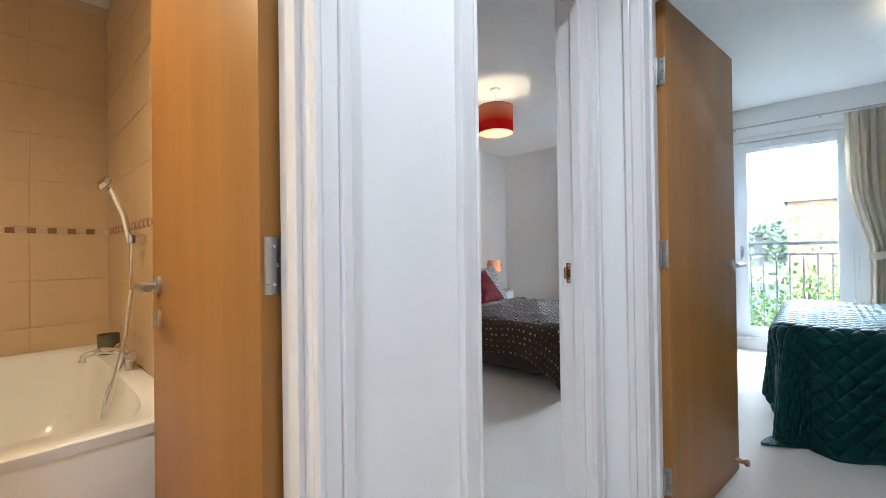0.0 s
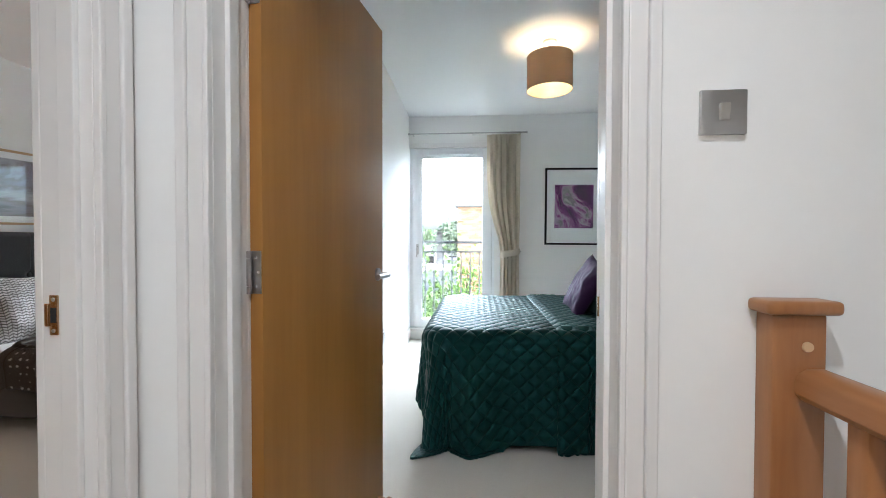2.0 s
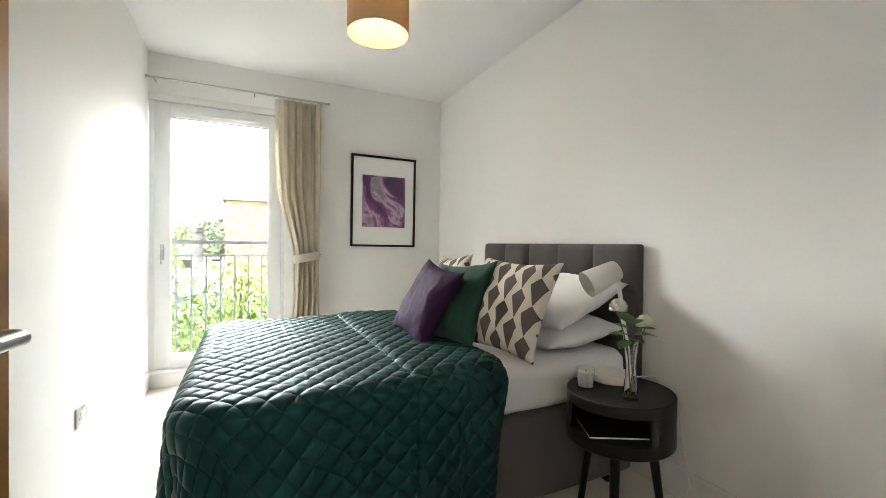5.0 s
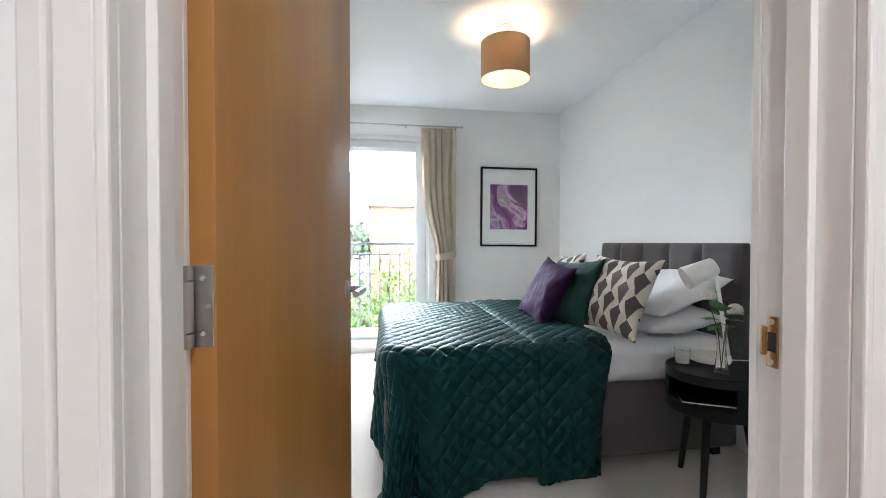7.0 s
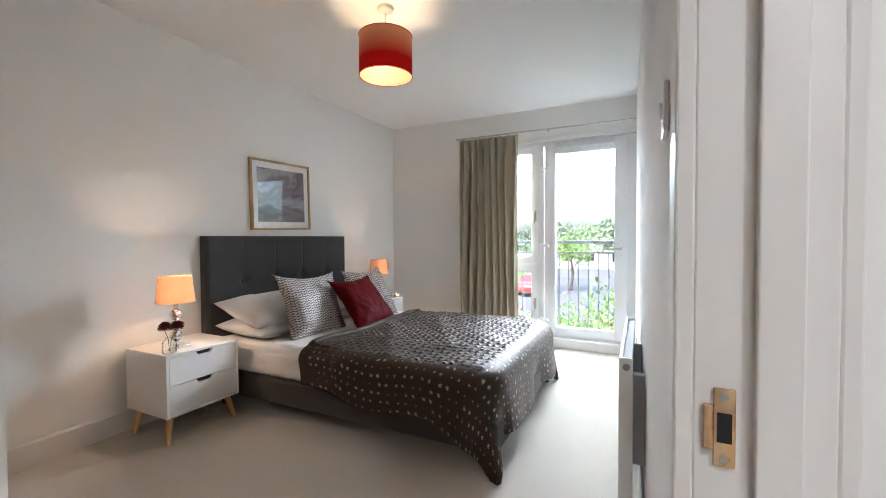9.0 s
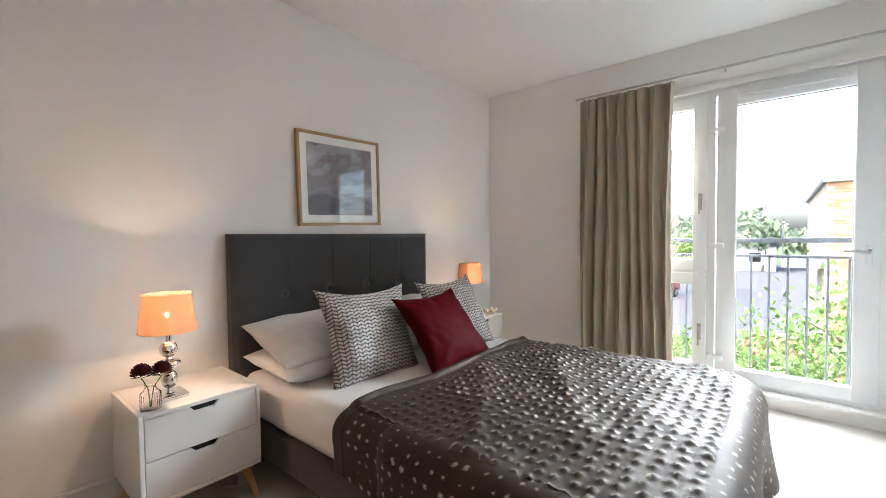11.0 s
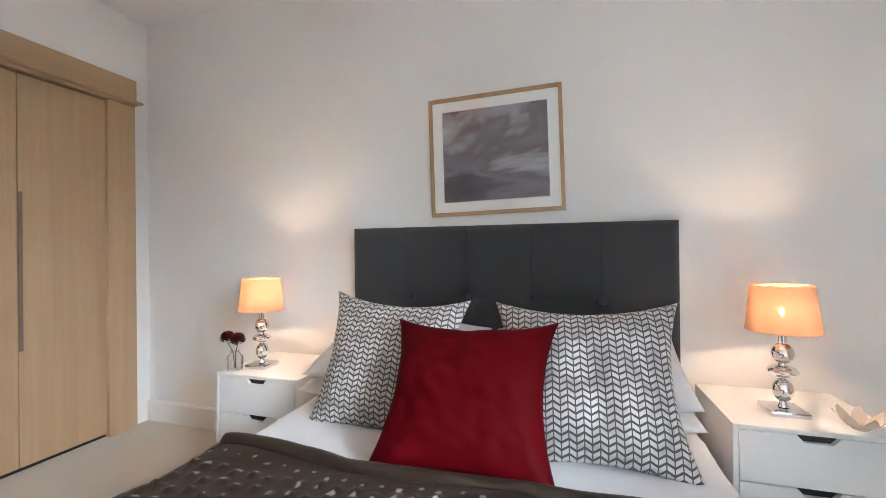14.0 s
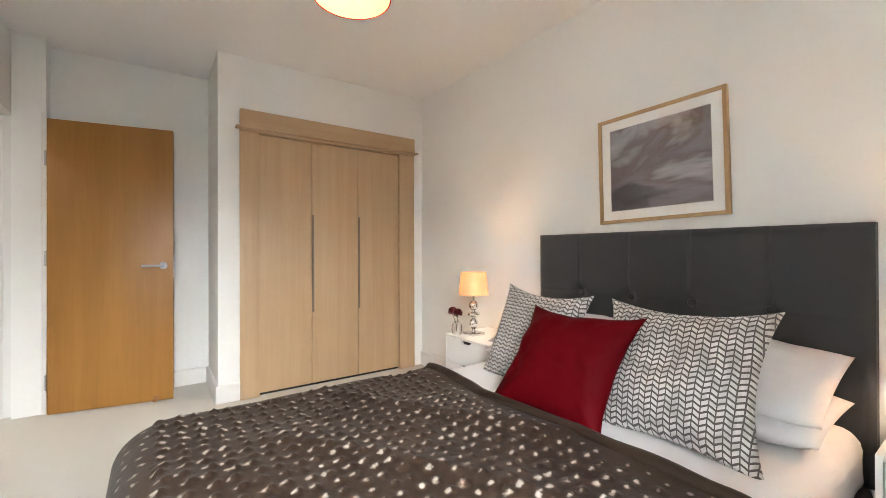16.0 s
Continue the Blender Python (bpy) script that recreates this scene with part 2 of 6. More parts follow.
def pierced(axis, a0, a1, u0, u1, z0, z1, holes=()):
    """A wall slab whose thickness runs a0 to a1 along axis, u0 to u1 along the other, with holes (u0, u1, z0, z1) right through."""
    us = sorted({u0, u1, *[h[0] for h in holes], *[h[1] for h in holes]})
    zs = sorted({z0, z1, *[h[2] for h in holes], *[h[3] for h in holes]})
    us, zs = [u for u in us if u0 <= u <= u1], [z for z in zs if z0 <= z <= z1]
    nu, nz = len(us) - 1, len(zs) - 1

    def full(i, k):
        if not (0 <= i < nu and 0 <= k < nz):
            return False
        cu, cz = (us[i] + us[i + 1]) / 2, (zs[k] + zs[k + 1]) / 2
        return not any(h[0] < cu < h[1] and h[2] < cz < h[3] for h in holes)

    bm, cache = bmesh.new(), {}

    def vert(a, u, z):
        key = (a, u, z)
        if key not in cache:
            cache[key] = bm.verts.new((a, u, z) if axis == "x" else (u, a, z))
        return cache[key]

    for i in range(nu):
        for k in range(nz):
            if not full(i, k):
                continue
            ua, ub, za, zb = us[i], us[i + 1], zs[k], zs[k + 1]
            for a in (a0, a1):
                bm.faces.new([vert(a, ua, za), vert(a, ub, za), vert(a, ub, zb), vert(a, ua, zb)])
            for di, dk, u_or_z in ((-1, 0, ua), (1, 0, ub)):
                if not full(i + di, k):
                    bm.faces.new([vert(a0, u_or_z, za), vert(a1, u_or_z, za), vert(a1, u_or_z, zb), vert(a0, u_or_z, zb)])
            for dk, z in ((-1, za), (1, zb)):
                if not full(i, k + dk):
                    bm.faces.new([vert(a0, ua, z), vert(a1, ua, z), vert(a1, ub, z), vert(a0, ub, z)])
    return bm


def sheet(name, place, us, vs, mat, thick=0.0):
    """A cloth mesh: place(u, v) gives the point for the cloth's own metres u and v, kept as its UV."""
    nu, nv = len(us), len(vs)
    verts = [place(u, v) for u in us for v in vs]
    faces = [(i * nv + j, (i + 1) * nv + j, (i + 1) * nv + j + 1, i * nv + j + 1) for i in range(nu - 1) for j in range(nv - 1)]
    me = bpy.data.meshes.new(name)
    me.from_pydata(verts, [], faces)
    uv = me.uv_layers.new(name="cloth")
    idx = np.empty(len(me.loops), dtype=np.int32)
    me.loops.foreach_get("vertex_index", idx)
    table = np.array([(u, v) for u in us for v in vs], dtype=np.float32)
    uv.data.foreach_set("uv", table[idx].ravel())
    me.materials.append(mat)
    me.shade_smooth()
    ob = new(name, me)
    if thick:
        so = ob.modifiers.new("thickness", "SOLIDIFY")
        so.thickness, so.offset = thick, -1
    return ob


def steps(a, b, n):
    return [a + (b - a) * i / (n - 1) for i in range(n)]


# ---- plan ----
CEIL = 2.54
RED_W, XR, XG, GREEN_E = -3.45, -0.575, -0.47, 1.88   # faces of the walls that run along y
WIN_Y = 5.29                                          # inner face of the window wall
XR_W, XG_W = -0.655, -0.552                           # the bedroom partition runs slightly aslant: its faces at the window wall
HALL_Y, GREEN_S = 1.44, 1.56                          # the two faces of the green room's door wall
ROBE_Y, NIB_X, ALC_Y, BATH_Y = 1.225, -1.715, 0.60, 0.37
R_Y0, R_Y1 = 0.688, 1.350                              # red room's door lining
G_X0, G_X1 = -0.30, 0.49                              # green room's door lining
B_Y0, B_Y1 = -0.45, 0.262                              # bathroom's door lining
DOOR_H = 2.0
RWIN = (-2.40, XR_W + 0.01, 0.10, 2.19)
GWIN = (XG_W - 0.01, 0.42, 0.10, 2.19)


# ---- floors and ceiling ----
structure("floor", cube(RED_W - 0.2, GREEN_E + 0.2, GREEN_S - 0.12, WIN_Y + 0.3, -0.12, 0.0), M_CARPET, "pale beige carpet in the bedrooms", "floor")
structure("floor_alcove", cube(RED_W - 0.2, XR + 0.1, BATH_Y + 0.05, GREEN_S - 0.12, -0.12, 0.0), M_CARPET, "pale beige carpet by the wardrobe", "floor")
structure("floor_hall", cube(XR + 0.1, 0.86, -1.4, GREEN_S - 0.12, -0.12, 0.0), M_CARPET, "pale carpet on the landing", "floor")
structure("floor_bathroom", cube(RED_W - 0.2, XR + 0.1, -1.4, BATH_Y + 0.05, -0.12, 0.0), M_HALLFLOOR, "wood-look bathroom floor", "floor")
structure("floor_stairwell", cube(0.86, 2.1, -1.4, GREEN_S - 0.12, -2.7, -2.6), M_CARPET, "carpeted floor below the stairwell", "floor")
structure("ceiling", cube(RED_W - 0.2, 2.1, -1.4, WIN_Y + 0.3, CEIL, CEIL + 0.15), M_CEIL, "plain white painted ceiling", "ceiling")

# ---- walls ----
W = lambda name, *a, label="off-white painted plaster wall": structure(name, pierced(*a), M_WALL, label, "wall")
W("wall_red_west", "x", RED_W - 0.15, RED_W, -1.4, WIN_Y + 0.3, 0, CEIL)
W("wall_windows", "y", WIN_Y, WIN_Y + 0.28, RED_W, GREEN_E, 0, CEIL, [RWIN, GWIN])
W("wall_green_east", "x", GREEN_E, GREEN_E + 0.15, GREEN_S, WIN_Y + 0.28, 0, CEIL)


def aslant(ends, z0, z1):
    """An upright slab over four corners of the plan."""
    bm = bmesh.new()
    low, top = [[bm.verts.new((x, y, z)) for x, y in ends] for z in (z0, z1)]
    bm.faces.new(low[::-1])
    bm.faces.new(top)
    for i in range(4):
        j = (i + 1) % 4
        bm.faces.new((low[i], low[j], top[j], top[i]))
    return bm


def partition_x(y, face=XR, far=XR_W):
    """Where a face of the bedroom partition stands at y."""
    return face + (far - face) * (y - GREEN_S) / (WIN_Y - GREEN_S)


structure("wall_partition", aslant([(XR, GREEN_S), (XG, GREEN_S), (XG_W, WIN_Y), (XR_W, WIN_Y)], 0, CEIL), M_WALL, "off-white painted plaster wall", "wall")
W("wall_return", "x", -0.745, XR - 0.003, ALC_Y, 0.742, 0, CEIL)
W("wall_landing", "x", XR, XG, -1.3, GREEN_S, 0, CEIL, [(R_Y0 - 0.03, R_Y1 + 0.03, 0, DOOR_H + 0.03), (B_Y0 - 0.03, B_Y1 + 0.03, 0, DOOR_H + 0.03)])
W("wall_green_south", "y", HALL_Y, GREEN_S, XG, 2.0, 0, CEIL, [(G_X0 - 0.03, G_X1 + 0.03, 0, DOOR_H + 0.03)])
W("wall_wardrobe", "y", ALC_Y, ROBE_Y, RED_W, NIB_X, 0, CEIL, [(-3.23, -1.93, 0, 2.03)])
W("wall_alcove", "y", BATH_Y, ALC_Y, RED_W, XR, 0, CEIL)
W("wall_landing_south", "y", -1.4, -1.3, RED_W, 2.0, 0, CEIL)
W("wall_stairwell", "x", 2.0, 2.1, -1.4, GREEN_S, -2.6, CEIL)
W("wall_stair_north", "y", HALL_Y + 0.003, GREEN_S - 0.003, 0.86, 2.0, -2.6, 0)
W("wall_stair_west", "x", 0.80, 0.86, -1.3, HALL_Y, -2.6, -0.12)
W("wall_stair_south", "y", -1.4, -1.303, 0.86, 2.0, -2.6, 0)


# ---- baseboards ----
def skirting(name, x0, y0, x1, y1, nx, ny, height=0.13, thick=0.018):
    """A board along a wall from (x0, y0) to (x1, y1), standing out along (nx, ny), with a chamfered top."""
    bm = bmesh.new()
    prof = [(0, 0), (thick, 0), (thick, height - 0.012), (thick - 0.008, height), (0, height)]
    ends = [[bm.verts.new((x + nx * d, y + ny * d, z)) for d, z in prof] for x, y in ((x0, y0), (x1, y1))]
    for i in range(5):
        j = (i + 1) % 5
        bm.faces.new((ends[0][i], ends[0][j], ends[1][j], ends[1][i]))
    bm.faces.new(ends[0])
    bm.faces.new(list(reversed(ends[1])))
    return structure(name, bm, M_GLOSS, "white gloss painted skirting board", "baseboard")


skirting("baseboard_1", RED_W, ROBE_Y, RED_W, WIN_Y, 1, 0)
skirting("baseboard_2", RED_W + 0.018, WIN_Y, RWIN[0], WIN_Y, 0, -1)
skirting("baseboard_3", XR, GREEN_S, XR_W, WIN_Y, -1, 0)
skirting("baseboard_4", -1.86, ROBE_Y, NIB_X, ROBE_Y, 0, 1)
skirting("baseboard_5", NIB_X, ALC_Y, NIB_X, ROBE_Y + 0.018, 1, 0)
skirting("baseboard_6", NIB_X + 0.018, ALC_Y, -0.745, ALC_Y, 0, 1)
skirting("baseboard_7", XG, GREEN_S, XG_W, WIN_Y, 1, 0)
skirting("baseboard_8", GWIN[1], WIN_Y, GREEN_E, WIN_Y, 0, -1)
skirting("baseboard_9", GREEN_E, GREEN_S, GREEN_E, WIN_Y - 0.018, -1, 0)
skirting("baseboard_10", G_X1 + 0.08, GREEN_S, GREEN_E - 0.018, GREEN_S, 0, 1)
skirting("baseboard_11", XG, B_Y1 + 0.08, XG, R_Y0 - 0.08, 1, 0)
skirting("baseboard_12", G_X1 + 0.08, HALL_Y, 0.70, HALL_Y, 0, -1)


# ---- door frames ----
def casing(axis, a, out, u0, u1, name, wide=0.068):
    """Moulded architrave round an opening, on the wall face at a, standing out along out."""
    for k, (ua, ub, za, zb) in enumerate(((u0 - wide, u0, 0, DOOR_H + wide), (u1, u1 + wide, 0, DOOR_H + wide), (u0, u1, DOOR_H, DOOR_H + wide))):
        bm = bmesh.new()
        lo, hi = sorted((a, a + out * 0.013))
        lo2, hi2 = sorted((a, a + out * 0.020))
        lo3, hi3 = sorted((a, a + out * 0.0165))
        slabs = []
        if k == 0:
            slabs = [(ua + 0.022, ub - 0.012, lo, hi, za, zb - 0.022), (ua, ua + 0.022, lo2, hi2, za, zb), (ub - 0.012, ub, lo3, hi3, za, zb - wide)]
        elif k == 1:
            slabs = [(ua + 0.012, ub - 0.022, lo, hi, za, zb - 0.022), (ub - 0.022, ub, lo2, hi2, za, zb), (ua, ua + 0.012, lo3, hi3, za, zb - wide)]
        else:
            slabs = [(ua, ub, lo, hi, za, zb - 0.022), (ua - wide + 0.022, ub + wide - 0.022, lo2, hi2, zb - 0.022, zb)]
        for s in slabs:
            if axis == "x":
                box(bm, s[2], s[3], s[0], s[1], s[4], s[5], 0.003)
            else:
                box(bm, s[0], s[1], s[2], s[3], s[4], s[5], 0.003)
        structure(name, bm, M_GLOSS, "white gloss moulded door architrave", "trim")


def lining(axis, a0, a1, u0, u1, stop_lo, stop_hi, name):
    """The boards that line an opening, with a stop bead."""
    bm = bmesh.new()
    for ua, ub, sa, sb in ((u0 - 0.03, u0, u0, u0 + 0.012), (u1, u1 + 0.03, u1 - 0.012, u1)):
        for p in ((a0 - 0.001, a1 + 0.001, ua, ub), (stop_lo, stop_hi, sa, sb)):
            if axis == "x":
                box(bm, p[0], p[1], p[2], p[3], 0, DOOR_H, 0.002)
            else:
                box(bm, p[2], p[3], p[0], p[1], 0, DOOR_H, 0.002)
    for p in ((a0 - 0.001, a1 + 0.001, DOOR_H, DOOR_H + 0.03), (stop_lo, stop_hi, DOOR_H - 0.012, DOOR_H)):
        if axis == "x":
            box(bm, p[0], p[1], u0, u1, p[2], p[3], 0.002)
        else:
            box(bm, u0, u1, p[0], p[1], p[2], p[3], 0.002)
    structure(name, bm, M_GLOSS, "white gloss painted door lining", "trim")


lining("x", XR, XG, R_Y0, R_Y1, XR + 0.046, XR + 0.08, "trim_lining_red")
lining("y", HALL_Y, GREEN_S, G_X0, G_X1, GREEN_S - 0.08, GREEN_S - 0.046, "trim_lining_green")
lining("x", XR, XG, B_Y0, B_Y1, XR + 0.046, XR + 0.08, "trim_lining_bath")
casing("x", XG, 1, R_Y0, R_Y1, "trim_casing_red_hall")
structure("trim_hinge_post", cube(-0.750, -0.725, 0.7425, 0.758, 0, DOOR_H + 0.03, bevel=0.002), M_GLOSS, "white gloss post behind the door hinges", "trim")
structure("trim_casing_red_room", cube(XR - 0.018, XR, R_Y1, R_Y1 + 0.068, 0, DOOR_H + 0.068, bevel=0.003), M_GLOSS, "white gloss moulded door architrave", "trim")
casing("y", HALL_Y, -1, G_X0, G_X1, "trim_casing_green_hall")
casing("y", GREEN_S, 1, G_X0, G_X1, "trim_casing_green_room")
casing("x", XG, 1, B_Y0, B_Y1, "trim_casing_bath_hall")


# ---- doors ----
def lever(parent, x, side, away, lock):
    """A lever handle on the face side (+1 or -1 along local y); the lever points along away (+1 or -1 along local x)."""
    rose = part("rose", moved(lathe([(0, 0), (0.026, 0), (0.026, 0.006), (0.023, 0.009), (0, 0.009)], 24), pose(x, side * 0.02, 0.99, -90 * side)), M_STEEL, parent, "brushed steel handle rose")
    part("lever", tube([(x, side * 0.028, 0.99), (x, side * 0.062, 0.99), (x + away * 0.012, side * 0.072, 0.99), (x + away * 0.12, side * 0.072, 0.99)], 0.0095, 12), M_STEEL, parent, "brushed steel lever handle")
    if lock:
        part("escutcheon", moved(lathe([(0, 0), (0.024, 0), (0.024, 0.006), (0.021, 0.008), (0, 0.008)], 24), pose(x, side * 0.02, 0.90, -90 * side)), M_STEEL, parent, "round steel lock plate")


def door(name, hinge, turn, width, label, flip=1, lock=False):
    """A flush veneered leaf; local x runs from the hinge to the free edge, local y is its thickness."""
    d = thing(name, (*hinge, 0), label, "door", "veneered internal doors", "structure", turn)
    part("leaf", cube(0.004, width, -0.02, 0.02, 0.008, 1.985, bevel=0.002), M_DOOR, d)
    for s in (-1, 1):
        lever(d, width - 0.06, s, -1, lock)
    part("latch_plate", cube(width - 0.001, width + 0.0015, -0.011, 0.011, 0.90, 1.05), M_STEEL, d, "steel latch plate in the door edge")
    for z in (0.22, 1.05, 1.72):
        h = part("hinge", moved(tube([(0, 0, z - 0.031), (0, 0, z + 0.031)], 0.0072, 14), pose(-0.006, flip * 0.010, 0)), M_STEEL, d, "steel butt hinge")
        for za, zb in ((z - 0.05, z - 0.0325), (z + 0.0325, z + 0.05)):
            part("knuckle", moved(tube([(0, 0, za), (0, 0, zb)], 0.0072, 14), pose(-0.006, flip * 0.010, 0)), M_STEEL, h)
        bm = moved(cube(-0.015, 0.015, -0.05, 0.05, -0.001, 0.001, bevel=0.0008), pose(0.003, flip * -0.002, z, 90, 0, 90))
        part("hinge_leaf", bm, M_STEEL, h)
        for dz in (-0.034, 0.0, 0.034):
            part("screw", moved(lathe([(0, 0), (0.004, 0), (0.003, 0.0012), (0, 0.0012)], 12), pose(0.002, flip * (-0.004 if dz else -0.010), z + dz, 0, -90)), M_CHROME, h)
    return d


door("door_1", (G_X0 + 0.012, GREEN_S + 0.006), 82.0, 0.765, "open oak-veneer bedroom door with a steel lever", flip=1)
door("door_2", (-0.758, 0.790), 169.5, 0.712, "open oak-veneer bedroom door with steel hinges", flip=-1)
door("door_3", (XR - 0.006, B_Y1 - 0.012), 181.0, 0.68, "open oak-veneer bathroom door with a steel lever", flip=1, lock=True)


def strike(name, loc, turn):
    s = thing(name, loc, "brass-toned strike plate on the door lining", "strike plate", "strike plates", turn=turn)
    part("plate", cube(-0.009, 0.009, -0.0015, 0.0015, -0.037, 0.037, bevel=0.0012), M_BRASS, s)
    part("lip", cube(0.009, 0.017, -0.0012, 0.0035, -0.021, 0.021, bevel=0.001), M_BRASS, s)
    part("keep", cube(-0.006, 0.006, 0.0012, 0.0019, -0.014, 0.014), M_DARK, s, "dark latch hole")
    for z in (-0.029, 0.029):
        part("screw", moved(lathe([(0, 0), (0.004, 0), (0.003, 0.0015), (0, 0.0015)], 12), pose(0, 0.0015, z, -90)), M_STEEL, s)
    return s


strike("strike_plate", (XR + 0.024, R_Y1 - 0.0016, 0.985), 180)
strike("strike_plate", (G_X1 - 0.0016, GREEN_S - 0.024, 0.985), 90)


# ---- windows ----
def bar_frame(bm, x0, x1, z0, z1, wide, y0, y1, bevel=0.006, foot=None):
    f = foot or wide
    box(bm, x0, x0 + wide, y0, y1, z0, z1, bevel)
    box(bm, x1 - wide, x1, y0, y1, z0, z1, bevel)
    box(bm, x0 + wide - 0.004, x1 - wide + 0.004, y0, y1, z1 - wide, z1, bevel)
    box(bm, x0 + wide - 0.004, x1 - wide + 0.004, y0, y1, z0, z0 + f, bevel)
    return bm


def pane(parent, x0, x1, z0, z1, y):
    p = part("pane", cube(x0, x1, y - 0.003, y + 0.003, z0, z1), M_GLASS, parent, "clear glass pane", smooth=False)
    p.visible_shadow = False
    return p


def sash(parent, name, x0, x1, z0, z1, wide, y0, foot=None):
    s = part(name, bar_frame(bmesh.new(), x0, x1, z0, z1, wide, y0 - 0.012, y0 + 0.06, foot=foot), M_UPVC, parent, "white plastic opening frame")
    f = foot or wide
    part("gasket", bar_frame(bmesh.new(), x0 + wide - 0.004, x1 - wide + 0.004, z0 + f - 0.004, z1 - wide + 0.004, 0.007, y0 + 0.006, y0 + 0.03, 0.001), M_GASKET, s)
    pane(s, x0 + wide, x1 - wide, z0 + f, z1 - wide, y0 + 0.02)
    return s


M_GASKET = material("grey_gasket", (0.25, 0.26, 0.27), 0.6, vary=0)
FY = WIN_Y + 0.035


def handle(parent, x, z, y, down=True, key=False):
    h = part("handle", cube(x - 0.014, x + 0.014, y - 0.016, y, z - 0.06, z + 0.06, bevel=0.006), M_UPVC if key else M_STEEL, parent, "window handle")
    part("lever", tube([(x, y - 0.014, z + 0.03), (x, y - 0.045, z + 0.03), (x, y - 0.05, z + 0.015), (x - (0.11 if key else 0), y - 0.05, z + (0.03 if key else -0.09))], 0.008, 8), M_STEEL, h)


def window_red():
    x0, x1, z0, z1 = RWIN
    x1 = XR_W - 0.001
    w = thing("window_1", (0, 0, 0), "tall white-framed balcony window with an opening side light", "window", "", "structure")
    bm = bmesh.new()
    box(bm, x0, x1, FY, FY + 0.07, z1 - 0.05, z1)
    box(bm, x0, x1, FY, FY + 0.07, z0, z0 + 0.05)
    box(bm, x1 - 0.085, x1, FY, FY + 0.07, z0 + 0.05, z1 - 0.05)
    box(bm, x0, x0 + 0.05, FY, FY + 0.07, z0 + 0.05, z1 - 0.05)
    box(bm, -1.615, -1.555, FY, FY + 0.07, z0 + 0.05, z1 - 0.05)
    box(bm, x0 + 0.05, -1.615, FY, FY + 0.07, 0.86, 0.92)
    part("window_frame", bm, M_UPVC, w)
    s = sash(w, "door_sash", -1.545, -0.735, z0 + 0.03, z1 - 0.022, 0.115, FY, 0.085)
    handle(s, -0.785, 1.03, FY - 0.012, key=True)
    for z in (0.28, 1.08, 1.90):
        part("hinge", cube(-1.60, -1.50, FY - 0.03, FY - 0.012, z - 0.02, z + 0.02, bevel=0.006), M_UPVC, s, "white plastic hinge")
    s = sash(w, "upper_sash", x0 + 0.03, -1.605, 0.90, z1 - 0.03, 0.085, FY)
    handle(s, -1.645, 1.40, FY - 0.012)
    s = sash(w, "lower_sash", x0 + 0.03, -1.605, z0 + 0.03, 0.88, 0.085, FY)
    handle(s, -1.645, 0.45, FY - 0.012)
    part("trickle_vent", cube(-1.42, -0.86, FY - 0.028, FY - 0.012, z1 - 0.085, z1 - 0.062, bevel=0.003), M_UPVC, w, "slim white ventilation slot cover")
    part("window_sill", cube(x0 + 0.02, x1, WIN_Y - 0.04, FY + 0.02, 0.075, 0.099, bevel=0.006), M_GLOSS, w, "white painted sill board")
    part("plinth", cube(x0 + 0.02, x1, WIN_Y - 0.025, WIN_Y - 0.001, 0.0, 0.076), M_GLOSS, w)
    part("head_trim", cube(x0, x1, WIN_Y - 0.004, FY + 0.002, z1 - 0.002, z1 + 0.05, bevel=0.003), M_GLOSS, w)


def window_green():
    x0, x1, z0, z1 = GWIN
    x0 = XG_W + 0.001
    w = thing("window_2", (0, 0, 0), "tall white-framed glazed balcony door beside a cream curtain", "window", "", "structure")
    bm = bmesh.new()
    box(bm, x0, x1, FY, FY + 0.07, z1 - 0.05, z1)
    box(bm, x0, x1, FY, FY + 0.07, z0, z0 + 0.05)
    box(bm, x0, x0 + 0.055, FY, FY + 0.07, z0 + 0.05, z1 - 0.05)
    box(bm, x1 - 0.05, x1, FY, FY + 0.07, z0 + 0.05, z1 - 0.05)
    part("window_frame", bm, M_UPVC, w)
    s = sash(w, "door_sash", x0 + 0.038, x1 - 0.03, z0 + 0.03, z1 - 0.006, 0.105, FY, 0.10)
    handle(s, x0 + 0.09, 1.03, FY - 0.012)
    part("trickle_vent", cube(-0.36, 0.22, FY - 0.028, FY - 0.012, z1 - 0.085, z1 - 0.062, bevel=0.003), M_UPVC, w, "slim white ventilation slot cover")
    part("window_sill", cube(x0, x1, WIN_Y - 0.04, FY + 0.02, 0.10, 0.124, bevel=0.006), M_GLOSS, w, "white painted sill board")
    part("plinth", cube(x0 + 0.018, x1, WIN_Y - 0.025, WIN_Y - 0.001, 0.0, 0.101), M_GLOSS, w)
    part("head_trim", cube(x0, x1, WIN_Y - 0.004, FY + 0.002, z1 - 0.002, z1 + 0.05, bevel=0.003), M_GLOSS, w)


window_red()
window_green()


# ---- balcony rails outside ----
M_RAIL = material("grey_railing", (0.13, 0.135, 0.14), 0.6, 0.1, vary=0.05)


